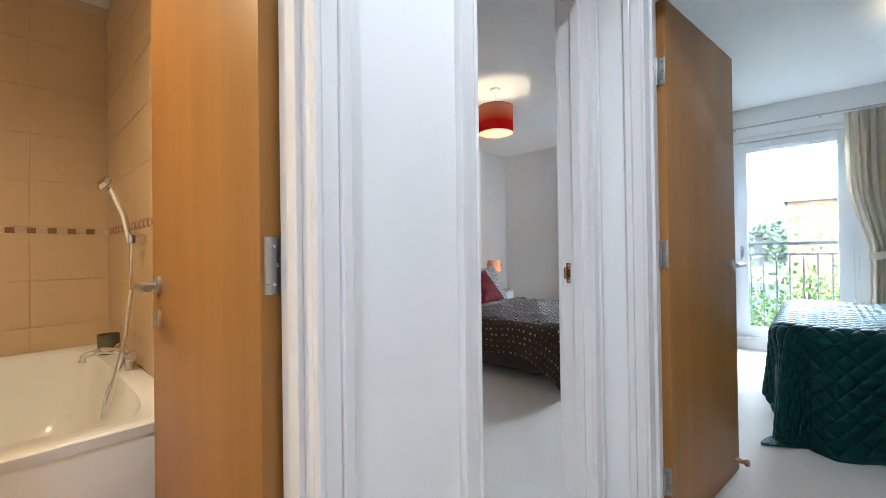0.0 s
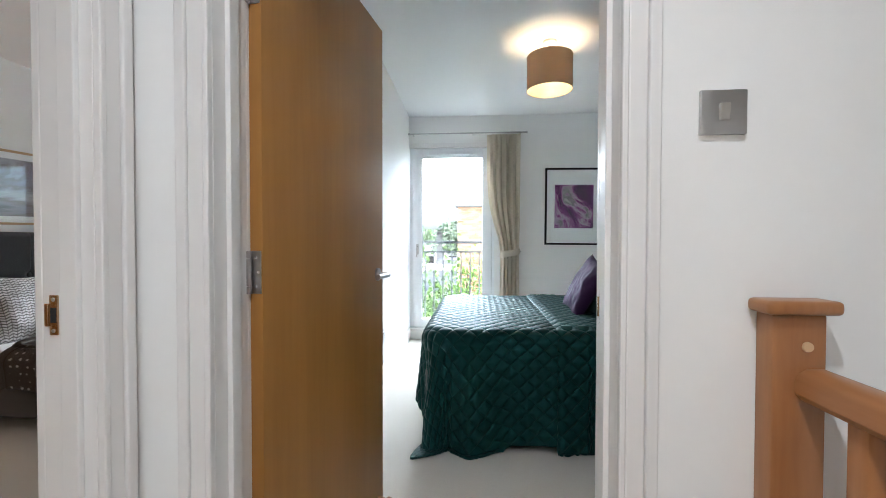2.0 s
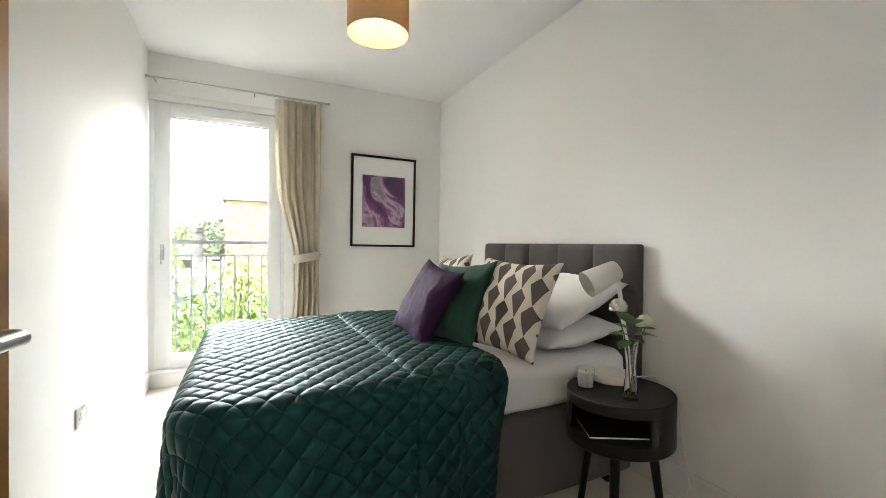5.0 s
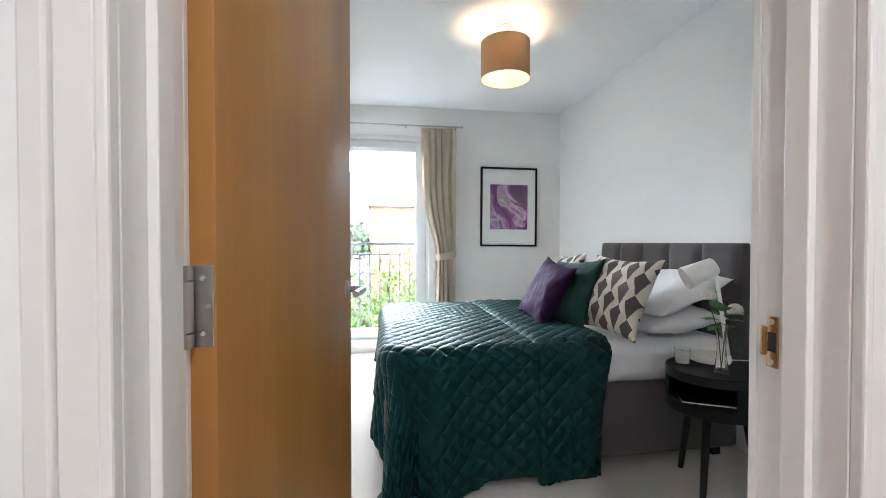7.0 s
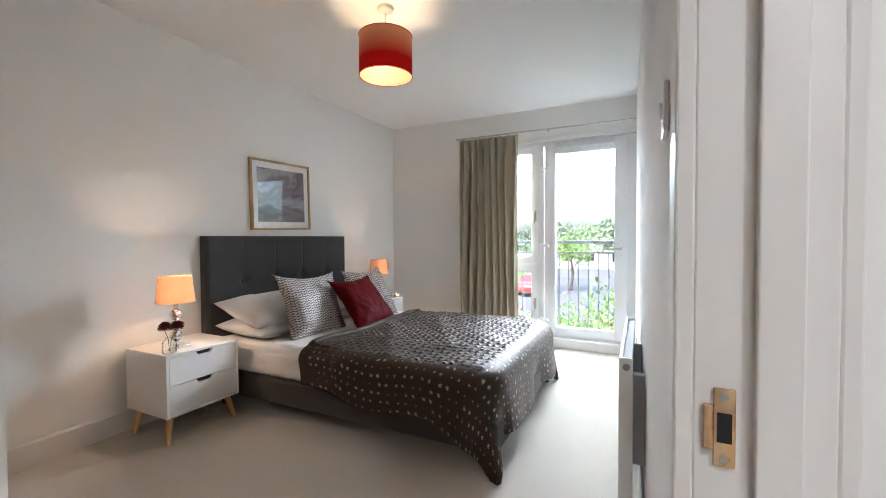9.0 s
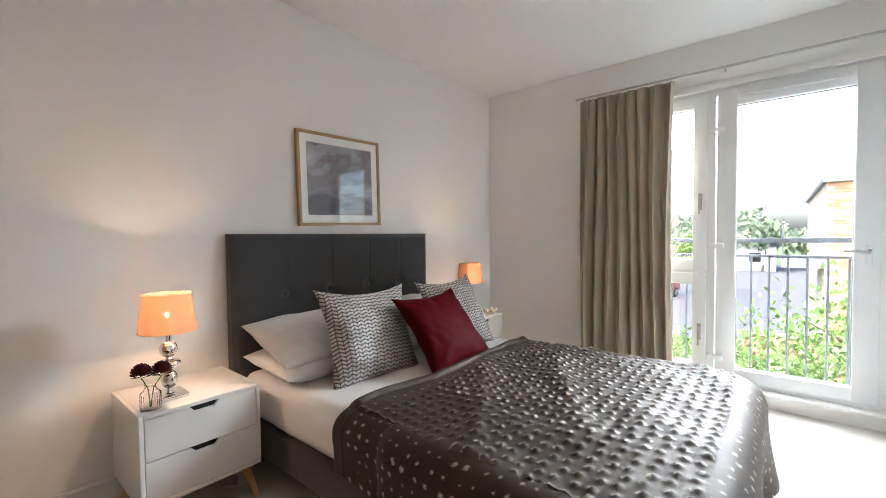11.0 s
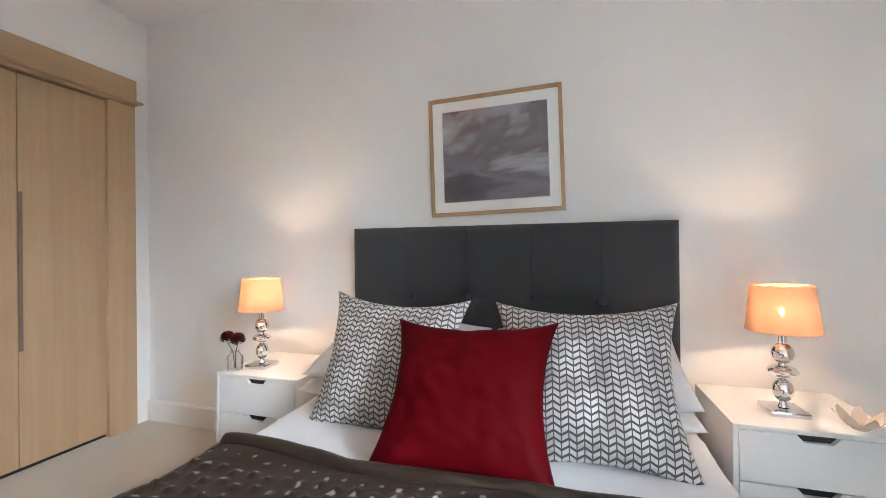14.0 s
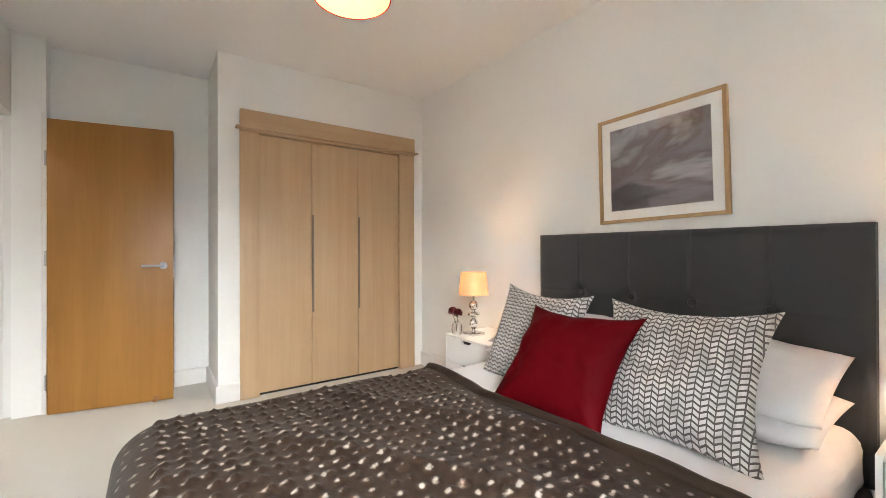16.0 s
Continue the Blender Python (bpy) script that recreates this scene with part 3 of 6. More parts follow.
def balcony(x0, x1, y):
    b = thing("balcony_railing", (x0, y, 0), "grey metal balcony railing outside the window", "railing", "balcony railings")
    L = x1 - x0
    part("top_rail", cube(0, L, -0.028, 0.028, 1.095, 1.13, bevel=0.004), M_RAIL, b)
    part("mid_rail", cube(0, L, -0.012, 0.012, 0.982, 1.002), M_RAIL, b)
    part("bottom_rail", cube(0, L, -0.012, 0.012, 0.06, 0.078), M_RAIL, b)
    n = int(L / 0.105)
    for i in range(n + 1):
        x = 0.006 + (L - 0.012) * i / n
        part("bar", tube([(x, 0, 0.07), (x, 0, 0.99)], 0.0075, 8), M_RAIL, b)
    for x in (0.012, L - 0.012):
        part("post", cube(x - 0.012, x + 0.012, -0.2, 0.012, 1.0, 1.1), M_RAIL, b)


balcony(-2.45, -0.60, WIN_Y + 0.48)
balcony(-0.55, 0.60, WIN_Y + 0.48)

# ---- beds ----
def crumple(x, y, z):
    """Height of soft pulled folds in cotton at a point."""
    s = 0.0
    for k, amp in ((3.2, 1.0), (7.5, 0.5)):
        s += amp * (1 - abs(noise.noise(Vector((x * k + 0.8 * y * k, (y - 0.35 * x) * k * 0.45, z * k)))) * 2.2) ** 3
    return s


def bedding(x0, x1, y0, y1, z0, z1, r):
    """A rounded mattress whose sheet lies in slight folds."""
    bm = bmesh.new()
    bmesh.ops.create_cube(bm, size=1)
    bmesh.ops.subdivide_edges(bm, edges=bm.edges[:], cuts=54, use_grid_fill=True)
    for v in bm.verts:
        p = Vector(((x0 + x1) / 2 + v.co.x * (x1 - x0), (y0 + y1) / 2 + v.co.y * (y1 - y0), (z0 + z1) / 2 + v.co.z * (z1 - z0)))
        q = Vector((min(max(p.x, x0 + r), x1 - r), min(max(p.y, y0 + r), y1 - r), min(max(p.z, z0 + r), z1 - r)))
        n = (p - q).normalized() if (p - q).length > 1e-6 else Vector((0, 0, 1))
        v.co = q + n * (r + 0.0055 * crumple(p.x, p.y, p.z) - 0.004)
    return bm


def divan(name, x_head, x_foot, y0, y1, z_base, z_top, mat, label, head_top, panel_fn, leg_h=0.10):
    """An upholstered base with feet, mattress and headboard; lies along x."""
    sx = 1 if x_foot > x_head else -1
    b = thing(name, (0, 0, 0), label, "bed")
    lo, hi = sorted((x_head, x_foot))
    part("base", cube(lo, hi, y0, y1, leg_h, z_base, bevel=0.025, segments=3), mat, b, "fabric-covered bed base")
    for x in (x_head + sx * 0.1, x_foot - sx * 0.06):
        for y in (y0 + 0.06, y1 - 0.06):
            part("leg", cube(x - 0.025, x + 0.025, y - 0.025, y + 0.025, 0, leg_h + 0.01, bevel=0.004), M_BLACKLAC, b, "black bed foot")
    part("mattress", bedding(lo + 0.01, hi - 0.01, y0 + 0.012, y1 - 0.012, z_base - 0.02, z_top, 0.075), M_LINEN, b, "mattress in a white cotton sheet")
    panel_fn(b)
    return b


def headboard_red(b):
    y0, y1, z1, x0, x1 = 2.75, 4.265, 1.19, RED_W + 0.005, -3.375
    bm = bmesh.new()
    ny, nz = 250, 110
    buttons = [(3.062 + 0.301 * i, 0.845) for i in range(4)]
    grid = []
    for i in range(ny + 1):
        col = []
        for k in range(nz + 1):
            y, z = y0 + (y1 - y0) * i / ny, 0.25 + (z1 - 0.25) * k / nz
            edge = min(y - y0, y1 - y, z1 - z)
            d = 0.02 * (1 - max(0, 1 - edge / 0.035) ** 2) - 0.02
            for by, bz in buttons:
                r = math.hypot(y - by, z - bz)
                d -= 0.030 * math.exp(-(r / 0.036) ** 2)
                if z > bz:
                    d -= 0.004 * math.exp(-((y - by) / 0.005) ** 2)
            d -= 0.004 * math.exp(-((z - 0.845) / 0.005) ** 2)
            col.append(bm.verts.new((x1 + d, y, z)))
        grid.append(col)
    for i in range(ny):
        for k in range(nz):
            bm.faces.new((grid[i][k], grid[i + 1][k], grid[i + 1][k + 1], grid[i][k + 1]))
    rim = [grid[i][0] for i in range(ny + 1)] + [grid[ny][k] for k in range(1, nz + 1)] + [grid[i][nz] for i in range(ny - 1, -1, -1)] + [grid[0][k] for k in range(nz - 1, 0, -1)]
    back = [bm.verts.new((x0, v.co.y, v.co.z)) for v in rim]
    for i in range(len(rim)):
        j = (i + 1) % len(rim)
        bm.faces.new((rim[j], rim[i], back[i], back[j]))
    bm.faces.new(back)
    hb = part("headboard", bm, M_CHAR, b, "charcoal fabric headboard with four sunken buttons")
    for by, bz in buttons:
        part("button", moved(lathe([(0, 0.006), (0.014, 0.004), (0.020, -0.004), (0.014, -0.012)], 16), pose(x1 - 0.018, by, bz, 0, 90)), M_CHAR, hb)


def headboard_green(b):
    y0, y1, z1, x1, x0 = 2.92, 4.30, 1.125, GREEN_E - 0.005, 1.79
    part("headboard", cube(x0 + 0.03, x1, y0, y1, 0.2, z1, bevel=0.012), M_PLUMGREY, b, "grey-brown fabric headboard with padded squares")
    n, rows = 5, 3
    w, h = (y1 - y0) / n, 0.235
    for i in range(n):
        for r in range(rows):
            bm = bmesh.new()
            m = 10
            g = []
            za = z1 - 0.004 - h * (r + 1)
            for a in range(m + 1):
                g.append([])
                for c in range(m + 1):
                    u, v = a / m * 2 - 1, c / m * 2 - 1
                    puff = (1 - u ** 4) ** 0.5 * (1 - v ** 4) ** 0.5
                    g[-1].append(bm.verts.new((x0 + 0.03 - 0.034 * puff, y0 + w * (i + (u + 1) / 2), za + h * (v + 1) / 2)))
            for a in range(m):
                for c in range(m):
                    bm.faces.new((g[a][c], g[a + 1][c], g[a + 1][c + 1], g[a][c + 1]))
            part("pad", bm, M_PLUMGREY, b)


divan("bed", -3.375, -1.24, 2.755, 4.26, 0.265, 0.475, M_BROWNBASE, "double bed with dark brown fabric base and charcoal headboard", 1.19, headboard_red)
divan("bed", 1.79, -0.06, 2.90, 4.27, 0.42, 0.63, M_PLUMGREY, "double bed with grey-brown divan base and padded headboard", 1.125, headboard_green, leg_h=0.05)


# ---- covers ----
def drape(cx, cy, half_x, half_y, z, radius=0.06, fold=0.03, waves=9.0, flare=0.12, seed=0.0, lift=0.012, round_by=0.12, ripple=0.006):
    """Maps cloth metres (u, v), measured from the middle of the bed's top, to a cover that falls over its edges."""
    def place(u, v):
        sx, sy = math.copysign(1, u), math.copysign(1, v)
        ax, ay = max(abs(u) - (half_x - round_by), 0.0), max(abs(v) - (half_y - round_by), 0.0)
        far = math.hypot(ax, ay)
        d = max(far - round_by, 0.0)
        cut = min(1.0, round_by / far) if far > 0 else 1.0
        x, y = (min(abs(u), half_x - round_by) + ax * cut) * sx, (min(abs(v), half_y - round_by) + ay * cut) * sy
        dx, dy = (ax / far * d, ay / far * d) if far > 0 else (0.0, 0.0)
        rip = ripple * noise.noise(Vector((u * 2.2, v * 2.2, seed))) + ripple * 0.5 * noise.noise(Vector((u * 6, v * 6, seed + 3)))
        if d < 1e-6:
            return (cx + x, cy + y, z + lift + rip)
        nx, ny = dx / d * sx, dy / d * sy
        q = radius * math.pi / 2
        if d < q:
            a = d / radius
            out, down = radius * math.sin(a), radius * (1 - math.cos(a))
        else:
            out, down = radius, radius + (d - q)
        along = (v if dx > dy else u)
        corner = min(dx, dy) / max(d, 1e-6)
        amt = min(1.0, max(0, d - q) / 0.35)
        wave = fold * amt * (math.sin(along * waves + seed) + 0.5 * math.sin(along * waves * 1.9 + seed * 2 + 1)) * (1 - corner)
        theta = math.atan2(dy, dx)
        wave += 0.07 * amt * corner * math.sin(theta * 6 + seed)
        out += flare * amt * (0.35 + 1.0 * corner) * min(1, (d - q) if d > q else 0) / 0.5 + wave
        zz = z + lift - down + rip
        if zz < 0.012:
            out += (0.012 - zz) * 0.35
            zz = 0.012 + 0.004 * (1 + math.sin(along * 9 + seed))
        return (cx + x + nx * out, cy + y + ny * out, zz)
    return place


def uv_nodes(m):
    nt = m.node_tree
    uvn = nt.nodes.new("ShaderNodeUVMap")
    uvn.uv_map = "cloth"
    sep = nt.nodes.new("ShaderNodeSeparateXYZ")
    nt.links.new(uvn.outputs[0], sep.inputs[0])
    return nt, sep


def calc(nt, op, a, b=None, c=None):
    n = nt.nodes.new("ShaderNodeMath")
    n.operation = op
    for i, v in enumerate((a, b, c)):
        if v is None:
            continue
        if isinstance(v, (int, float)):
            n.inputs[i].default_value = v
        else:
            nt.links.new(v, n.inputs[i])
    return n.outputs[0]


M_QUILT = material("green_quilt_satin", (0.0035, 0.0235, 0.0215), 0.47, vary=0.15, grain=30, bump=0.06, bump_scale=400, sheen=0.0, spec=0.30)
M_FUR = material("brown_plush", (0.0230, 0.0126, 0.0080), 0.46, vary=0.55, grain=9, bump=0.5, bump_scale=320, sheen=0.04, spec=0.38)


def plush(m):
    """Silvery tufts in a staggered lattice on the brown plush."""
    nt, sep = uv_nodes(m)
    b = nt.nodes["Principled BSDF"]
    su, sv = 0.105, 0.050
    row = calc(nt, "FLOOR", calc(nt, "DIVIDE", sep.outputs["Y"], sv))
    shift = calc(nt, "MULTIPLY", calc(nt, "MODULO", calc(nt, "ABSOLUTE", row), 2.0), 0.5)
    fu = calc(nt, "SUBTRACT", calc(nt, "FRACT", calc(nt, "ADD", calc(nt, "DIVIDE", sep.outputs["X"], su), shift)), 0.5)
    fv = calc(nt, "SUBTRACT", calc(nt, "FRACT", calc(nt, "DIVIDE", sep.outputs["Y"], sv)), 0.5)
    nz = nt.nodes.new("ShaderNodeTexNoise")
    nz.inputs["Scale"].default_value = 90
    d = calc(nt, "SQRT", calc(nt, "ADD", calc(nt, "POWER", calc(nt, "SUBTRACT", calc(nt, "ABSOLUTE", calc(nt, "MULTIPLY", fu, su)), 0.021), 2.0), calc(nt, "POWER", calc(nt, "MULTIPLY", fv, sv), 2.0)))
    d = calc(nt, "ADD", d, calc(nt, "MULTIPLY", calc(nt, "SUBTRACT", nz.outputs["Fac"], 0.5), 0.026))
    cell = nt.nodes.new("ShaderNodeCombineXYZ")
    nt.links.new(calc(nt, "FLOOR", calc(nt, "ADD", calc(nt, "DIVIDE", sep.outputs["X"], su), shift)), cell.inputs[0])
    nt.links.new(row, cell.inputs[1])
    wn2 = nt.nodes.new("ShaderNodeTexWhiteNoise")
    nt.links.new(cell.outputs[0], wn2.inputs["Vector"])
    d = calc(nt, "ADD", d, calc(nt, "MULTIPLY", wn2.outputs["Value"], 0.007))
    mask = nt.nodes.new("ShaderNodeMapRange")
    mask.inputs["From Min"].default_value, mask.inputs["From Max"].default_value = 0.012, 0.005
    nt.links.new(d, mask.inputs["Value"])
    mix = nt.nodes.new("ShaderNodeMix")
    mix.data_type = "RGBA"
    old = b.inputs["Base Color"].links[0].from_socket
    nt.links.new(old, mix.inputs["A"])
    mix.inputs["B"].default_value = (0.39, 0.34, 0.295, 1)
    nt.links.new(mask.outputs[0], mix.inputs["Factor"])
    nt.links.new(mix.outputs["Result"], b.inputs["Base Color"])


M_FURPLAIN = material("brown_plush_plain", (0.020, 0.0120, 0.0082), 0.46, vary=0.45, grain=24, bump=0.5, bump_scale=320, sheen=0.03, spec=0.45)
plush(M_FUR)


def stitched(m, cell):
    """Crisp padded lozenges between lines of stitching."""
    nt, sep = uv_nodes(m)
    b = nt.nodes["Principled BSDF"]
    s = [calc(nt, "ABSOLUTE", calc(nt, "SINE", calc(nt, "MULTIPLY", calc(nt, op, sep.outputs["X"], sep.outputs["Y"]), math.pi / cell))) for op in ("ADD", "SUBTRACT")]
    h = calc(nt, "POWER", calc(nt, "MINIMUM", s[0], s[1]), 0.28)
    bp = nt.nodes.new("ShaderNodeBump")
    bp.inputs["Strength"].default_value, bp.inputs["Distance"].default_value = 0.8, 0.008
    nt.links.new(h, bp.inputs["Height"])
    nt.links.new(b.inputs["Normal"].links[0].from_socket, bp.inputs["Normal"])
    nt.links.new(bp.outputs["Normal"], b.inputs["Normal"])


stitched(M_QUILT, 0.088)
M_QUILT.node_tree.nodes["Principled BSDF"].inputs["Specular Tint"].default_value = (0.30, 0.85, 0.84, 1)
for m in (M_FUR, M_FURPLAIN):
    m.node_tree.nodes["Principled BSDF"].inputs["Specular Tint"].default_value = (1.0, 0.82, 0.66, 1)


def quilt():
    cx, cy, hx, hy, z = 0.45, 3.585, 0.46, 0.675, 0.635
    base = drape(cx, cy, hx, hy, z, 0.08, 0.020, 8.0, 0.045, 1.3, round_by=0.10)
    cell = 0.088

    def place(u, v):
        uu = u
        v0 = v
        if v < -hy:
            k = min(1.0, max(0.0, (u + 0.16) / 0.14))
            v = -hy + (v + hy) * (1.06 - 0.14 * k * k * (3 - 2 * k) + (0.06 if u > 0.2 else 0.0))
        p = Vector(base(min(uu, hx - 0.0001) if u > 0 else uu, v)) if u > 0 else Vector(base(u, v))
        if u > hx:
            p.x += u - hx
        if v < -hy and u > -hx:
            hang = min(1.0, (-v - hy) / 0.5)
            p.y -= hang * (0.075 * math.exp(-((u + 0.27) / 0.085) ** 2) - 0.03 * math.exp(-((u + 0.10) / 0.06) ** 2))
        a, b = (u + v0) / cell, (u - v0) / cell
        groove = 0.011 * (abs(math.sin(math.pi * a)) * abs(math.sin(math.pi * b))) ** 0.35 - 0.006
        out = Vector((p.x - cx, p.y - cy, max(p.z - z + 0.35, 0.02)))
        out = Vector((0, 0, 1)) if (abs(u) < hx and abs(v) < hy) else Vector((math.copysign(max(abs(u) - hx, 0), u) if u < 0 else 0, math.copysign(max(abs(v) - hy, 0), v), 0.03)).normalized()
        return p + out * groove * (0.8 if out.z > 0.9 else 0.65)
    c = sheet("quilt", place, steps(-hx - 0.47, hx + 0.12, 330), steps(-hy - 0.70, hy + 0.62, 540), M_QUILT, 0.012)
    tagged(c, "dark green diamond-quilted satin bedspread draped over the bed", "bedspread")
    # the folded-back band near the pillows
    def band(u, v):
        p = Vector(place(u, v))
        lift = 0.009 * min(1.0, max(0.0, (u - 0.205) / 0.03))
        n = Vector((0, 0, 1)) if abs(v) < hy else Vector((0, math.copysign(1, v), 0.1))
        return p + n * (lift + 0.003)
    s = sheet("folded_band", band, steps(0.205, hx + 0.135, 90), steps(-hy - 0.69, hy + 0.6, 540), M_QUILT, 0.012)
    s.parent = c


quilt()


def throw():
    cx, cy, hx, hy, z = -1.80, 3.5075, 0.465, 0.685, 0.478
    head = -hx - 0.225
    base = drape(cx, cy, hx, hy, z, 0.11, 0.045, 7.0, 0.06, 4.1, lift=0.024, round_by=0.10, ripple=0.010)
    su, sv = 0.105, 0.050

    def place(u, v):
        p = Vector(base(u, v) if u > -hx else base(-hx + 0.0001, v))
        if u < -hx:
            p.x += u + hx
        row = math.floor(v / sv)
        fu = (u / su + 0.5 * (abs(row) % 2)) % 1.0 - 0.5
        fv = (v / sv) % 1.0 - 0.5
        d = math.hypot(abs(fu * su) - 0.021, fv * sv)
        soft = min(1.0, max(0.0, (u - head - 0.08) / 0.06))
        p.z += 0.010 * soft * math.exp(-(d / 0.011) ** 2) if abs(v) < hy and u < hx else 0
        p.z += (0.018 * (1 - abs(noise.noise(Vector((u * 2.6 + 1.3 * v, v * 1.2, 5.5)))) * 2) ** 2 - 0.006 + 0.006 * noise.noise(Vector((u * 9, v * 6 + u * 4, 2.5)))) if abs(v) < hy and u < hx else 0
        return p
    # the edge towards the pillows runs aslant
    def slanted(u, v):
        w = v
        if v < -hy:
            w = -hy + (v + hy) * (0.76 + 0.36 * (u - head) / (hx - head)) + 0.02 * math.sin(u * 9)
        return place(u + 0.035 * noise.noise(Vector((v * 2.6, 7.7, 0))) + 0.012 * noise.noise(Vector((v * 7.0, 1.7, 0))), w)
    t = sheet("throw", slanted, steps(head, hx + 0.41, 220), steps(-hy - 0.35, hy + 0.38, 260), M_FUR, 0.014)
    def edge(u, v):
        p = Vector(slanted(u, v))
        k = (u - head) / 0.05
        p.z += 0.020 * math.sin(math.pi * min(1, max(0, k))) ** 0.7 if abs(v) < hy else 0.004
        return p
    e = sheet("hem", edge, steps(head - 0.008, head + 0.05, 10), steps(-hy - 0.35, hy + 0.38, 220), M_FURPLAIN, 0.012)
    e.parent = t
    tagged(e, "plain rolled hem of the throw")
    tagged(t, "brown plush throw with silvery tufts spread over the bed", "throw")


throw()


# ---- pillows and cushions ----
def pillow_bm(w, h, t, n=26, pinch=0.05, seed=0.0, crease=0.008):
    """A filled cushion in its local x (width) and z (height), thickness along y."""
    verts, faces = [], []
    for side in (1, -1):
        for i in range(n + 1):
            for k in range(n + 1):
                u, v = i / n * 2 - 1, k / n * 2 - 1
                puff = max(0.0, (1 - abs(u) ** 2.6)) ** 0.55 * max(0.0, (1 - abs(v) ** 2.6)) ** 0.55
                x = u * w / 2 * (1 - pinch * (1 - v * v) ** 1.0 * abs(u))
                z = v * h / 2 * (1 - pinch * (1 - u * u) ** 1.0 * abs(v))
                fold = (1 - abs(noise.noise(Vector(((abs(u) - abs(v)) * 3.5 + u, (abs(u) + abs(v)) * 0.8, seed + side * 5)))) * 2.0) ** 3
                y = side * (t / 2 * puff + crease * 0.14 * fold * puff ** 0.8 * (0.3 + 0.7 * max(abs(u), abs(v)))) + (crease * noise.noise(Vector((u * 2.2, v * 2.2, seed + side * 3))) + crease * 0.35 * noise.noise(Vector((u * 6 + v * 2, v * 5, seed + 9)))) * puff ** 0.5
                verts.append((x, y, z))
    m = (n + 1) ** 2
    for s in (0, 1):
        for i in range(n):
            for k in range(n):
                a = s * m + i * (n + 1) + k
                q = (a, a + n + 1, a + n + 2, a + 1)
                faces.append(q if s else q[::-1])
    return verts, faces, n


def cushion(name, w, h, t, mat, m, label, seed, group="", piping=None, pinch=0.12, crease=0.015):
    verts, faces, n = pillow_bm(w, h, t, 44, pinch, seed, crease)
    me = bpy.data.meshes.new(name)
    me.from_pydata(verts, [], faces)
    uv = me.uv_layers.new(name="cloth")
    for lp, d in zip(me.loops, uv.data):
        c = me.vertices[lp.vertex_index].co
        d.uv = (c.x, c.z)
    bm = bmesh.new()
    bm.from_mesh(me)
    bmesh.ops.remove_doubles(bm, verts=bm.verts, dist=0.0004)
    bmesh.ops.recalc_face_normals(bm, faces=bm.faces)
    bm.to_mesh(me)
    bm.free()
    me.materials.append(mat)
    me.shade_smooth()
    ob = new(name, me)
    ob.matrix_basis = m
    tagged(ob, label, "cushion" if "cushion" in name else "pillow", group)
    return ob


def chevron(name, silver, ground, pitch=0.040):
    """Slanting foil lozenges in upright columns that mirror one another, half a step apart from pair to pair."""
    m = material(name, ground, 0.7, vary=0.06, grain=200, bump=0.2, bump_scale=600, sheen=0.15)
    nt, sep = uv_nodes(m)
    b = nt.nodes["Principled BSDF"]
    half = pitch / 2
    col = calc(nt, "DIVIDE", sep.outputs["X"], half)
    fx = calc(nt, "FRACT", col)
    odd = calc(nt, "MODULO", calc(nt, "ADD", calc(nt, "FLOOR", col), 40.0), 2.0)
    # odd columns slant up, even ones down
    slant = calc(nt, "MULTIPLY", calc(nt, "SUBTRACT", fx, 0.5), calc(nt, "SUBTRACT", calc(nt, "MULTIPLY", odd, 2.0), 1.0))
    g = calc(nt, "FRACT", calc(nt, "ADD", calc(nt, "ADD", calc(nt, "DIVIDE", sep.outputs["Y"], pitch * 0.46), calc(nt, "MULTIPLY", slant, 0.62)), 40.0))
    band = calc(nt, "GREATER_THAN", g, 0.36)
    inside = calc(nt, "LESS_THAN", calc(nt, "ABSOLUTE", calc(nt, "SUBTRACT", fx, 0.5)), 0.42)
    mask = calc(nt, "MULTIPLY", band, inside)
    mix = nt.nodes.new("ShaderNodeMix")
    mix.data_type = "RGBA"
    old = b.inputs["Base Color"].links[0].from_socket
    nt.links.new(old, mix.inputs["A"])
    mix.inputs["B"].default_value = (*silver, 1)
    worn = nt.nodes.new("ShaderNodeTexNoise")
    worn.inputs["Scale"].default_value, worn.inputs["Detail"].default_value = 9.0, 4
    fade = nt.nodes.new("ShaderNodeMapRange")
    fade.inputs["From Min"].default_value, fade.inputs["From Max"].default_value, fade.inputs["To Min"].default_value = 0.35, 0.6, 0.6
    nt.links.new(worn.outputs["Fac"], fade.inputs["Value"])
    nt.links.new(calc(nt, "MULTIPLY", mask, fade.outputs[0]), mix.inputs["Factor"])
    nt.links.new(mix.outputs["Result"], b.inputs["Base Color"])
    nt.links.new(calc(nt, "MULTIPLY", mask, 0.15), b.inputs["Metallic"])
    nt.links.new(calc(nt, "SUBTRACT", 0.75, calc(nt, "MULTIPLY", mask, 0.28)), b.inputs["Roughness"])
    return m


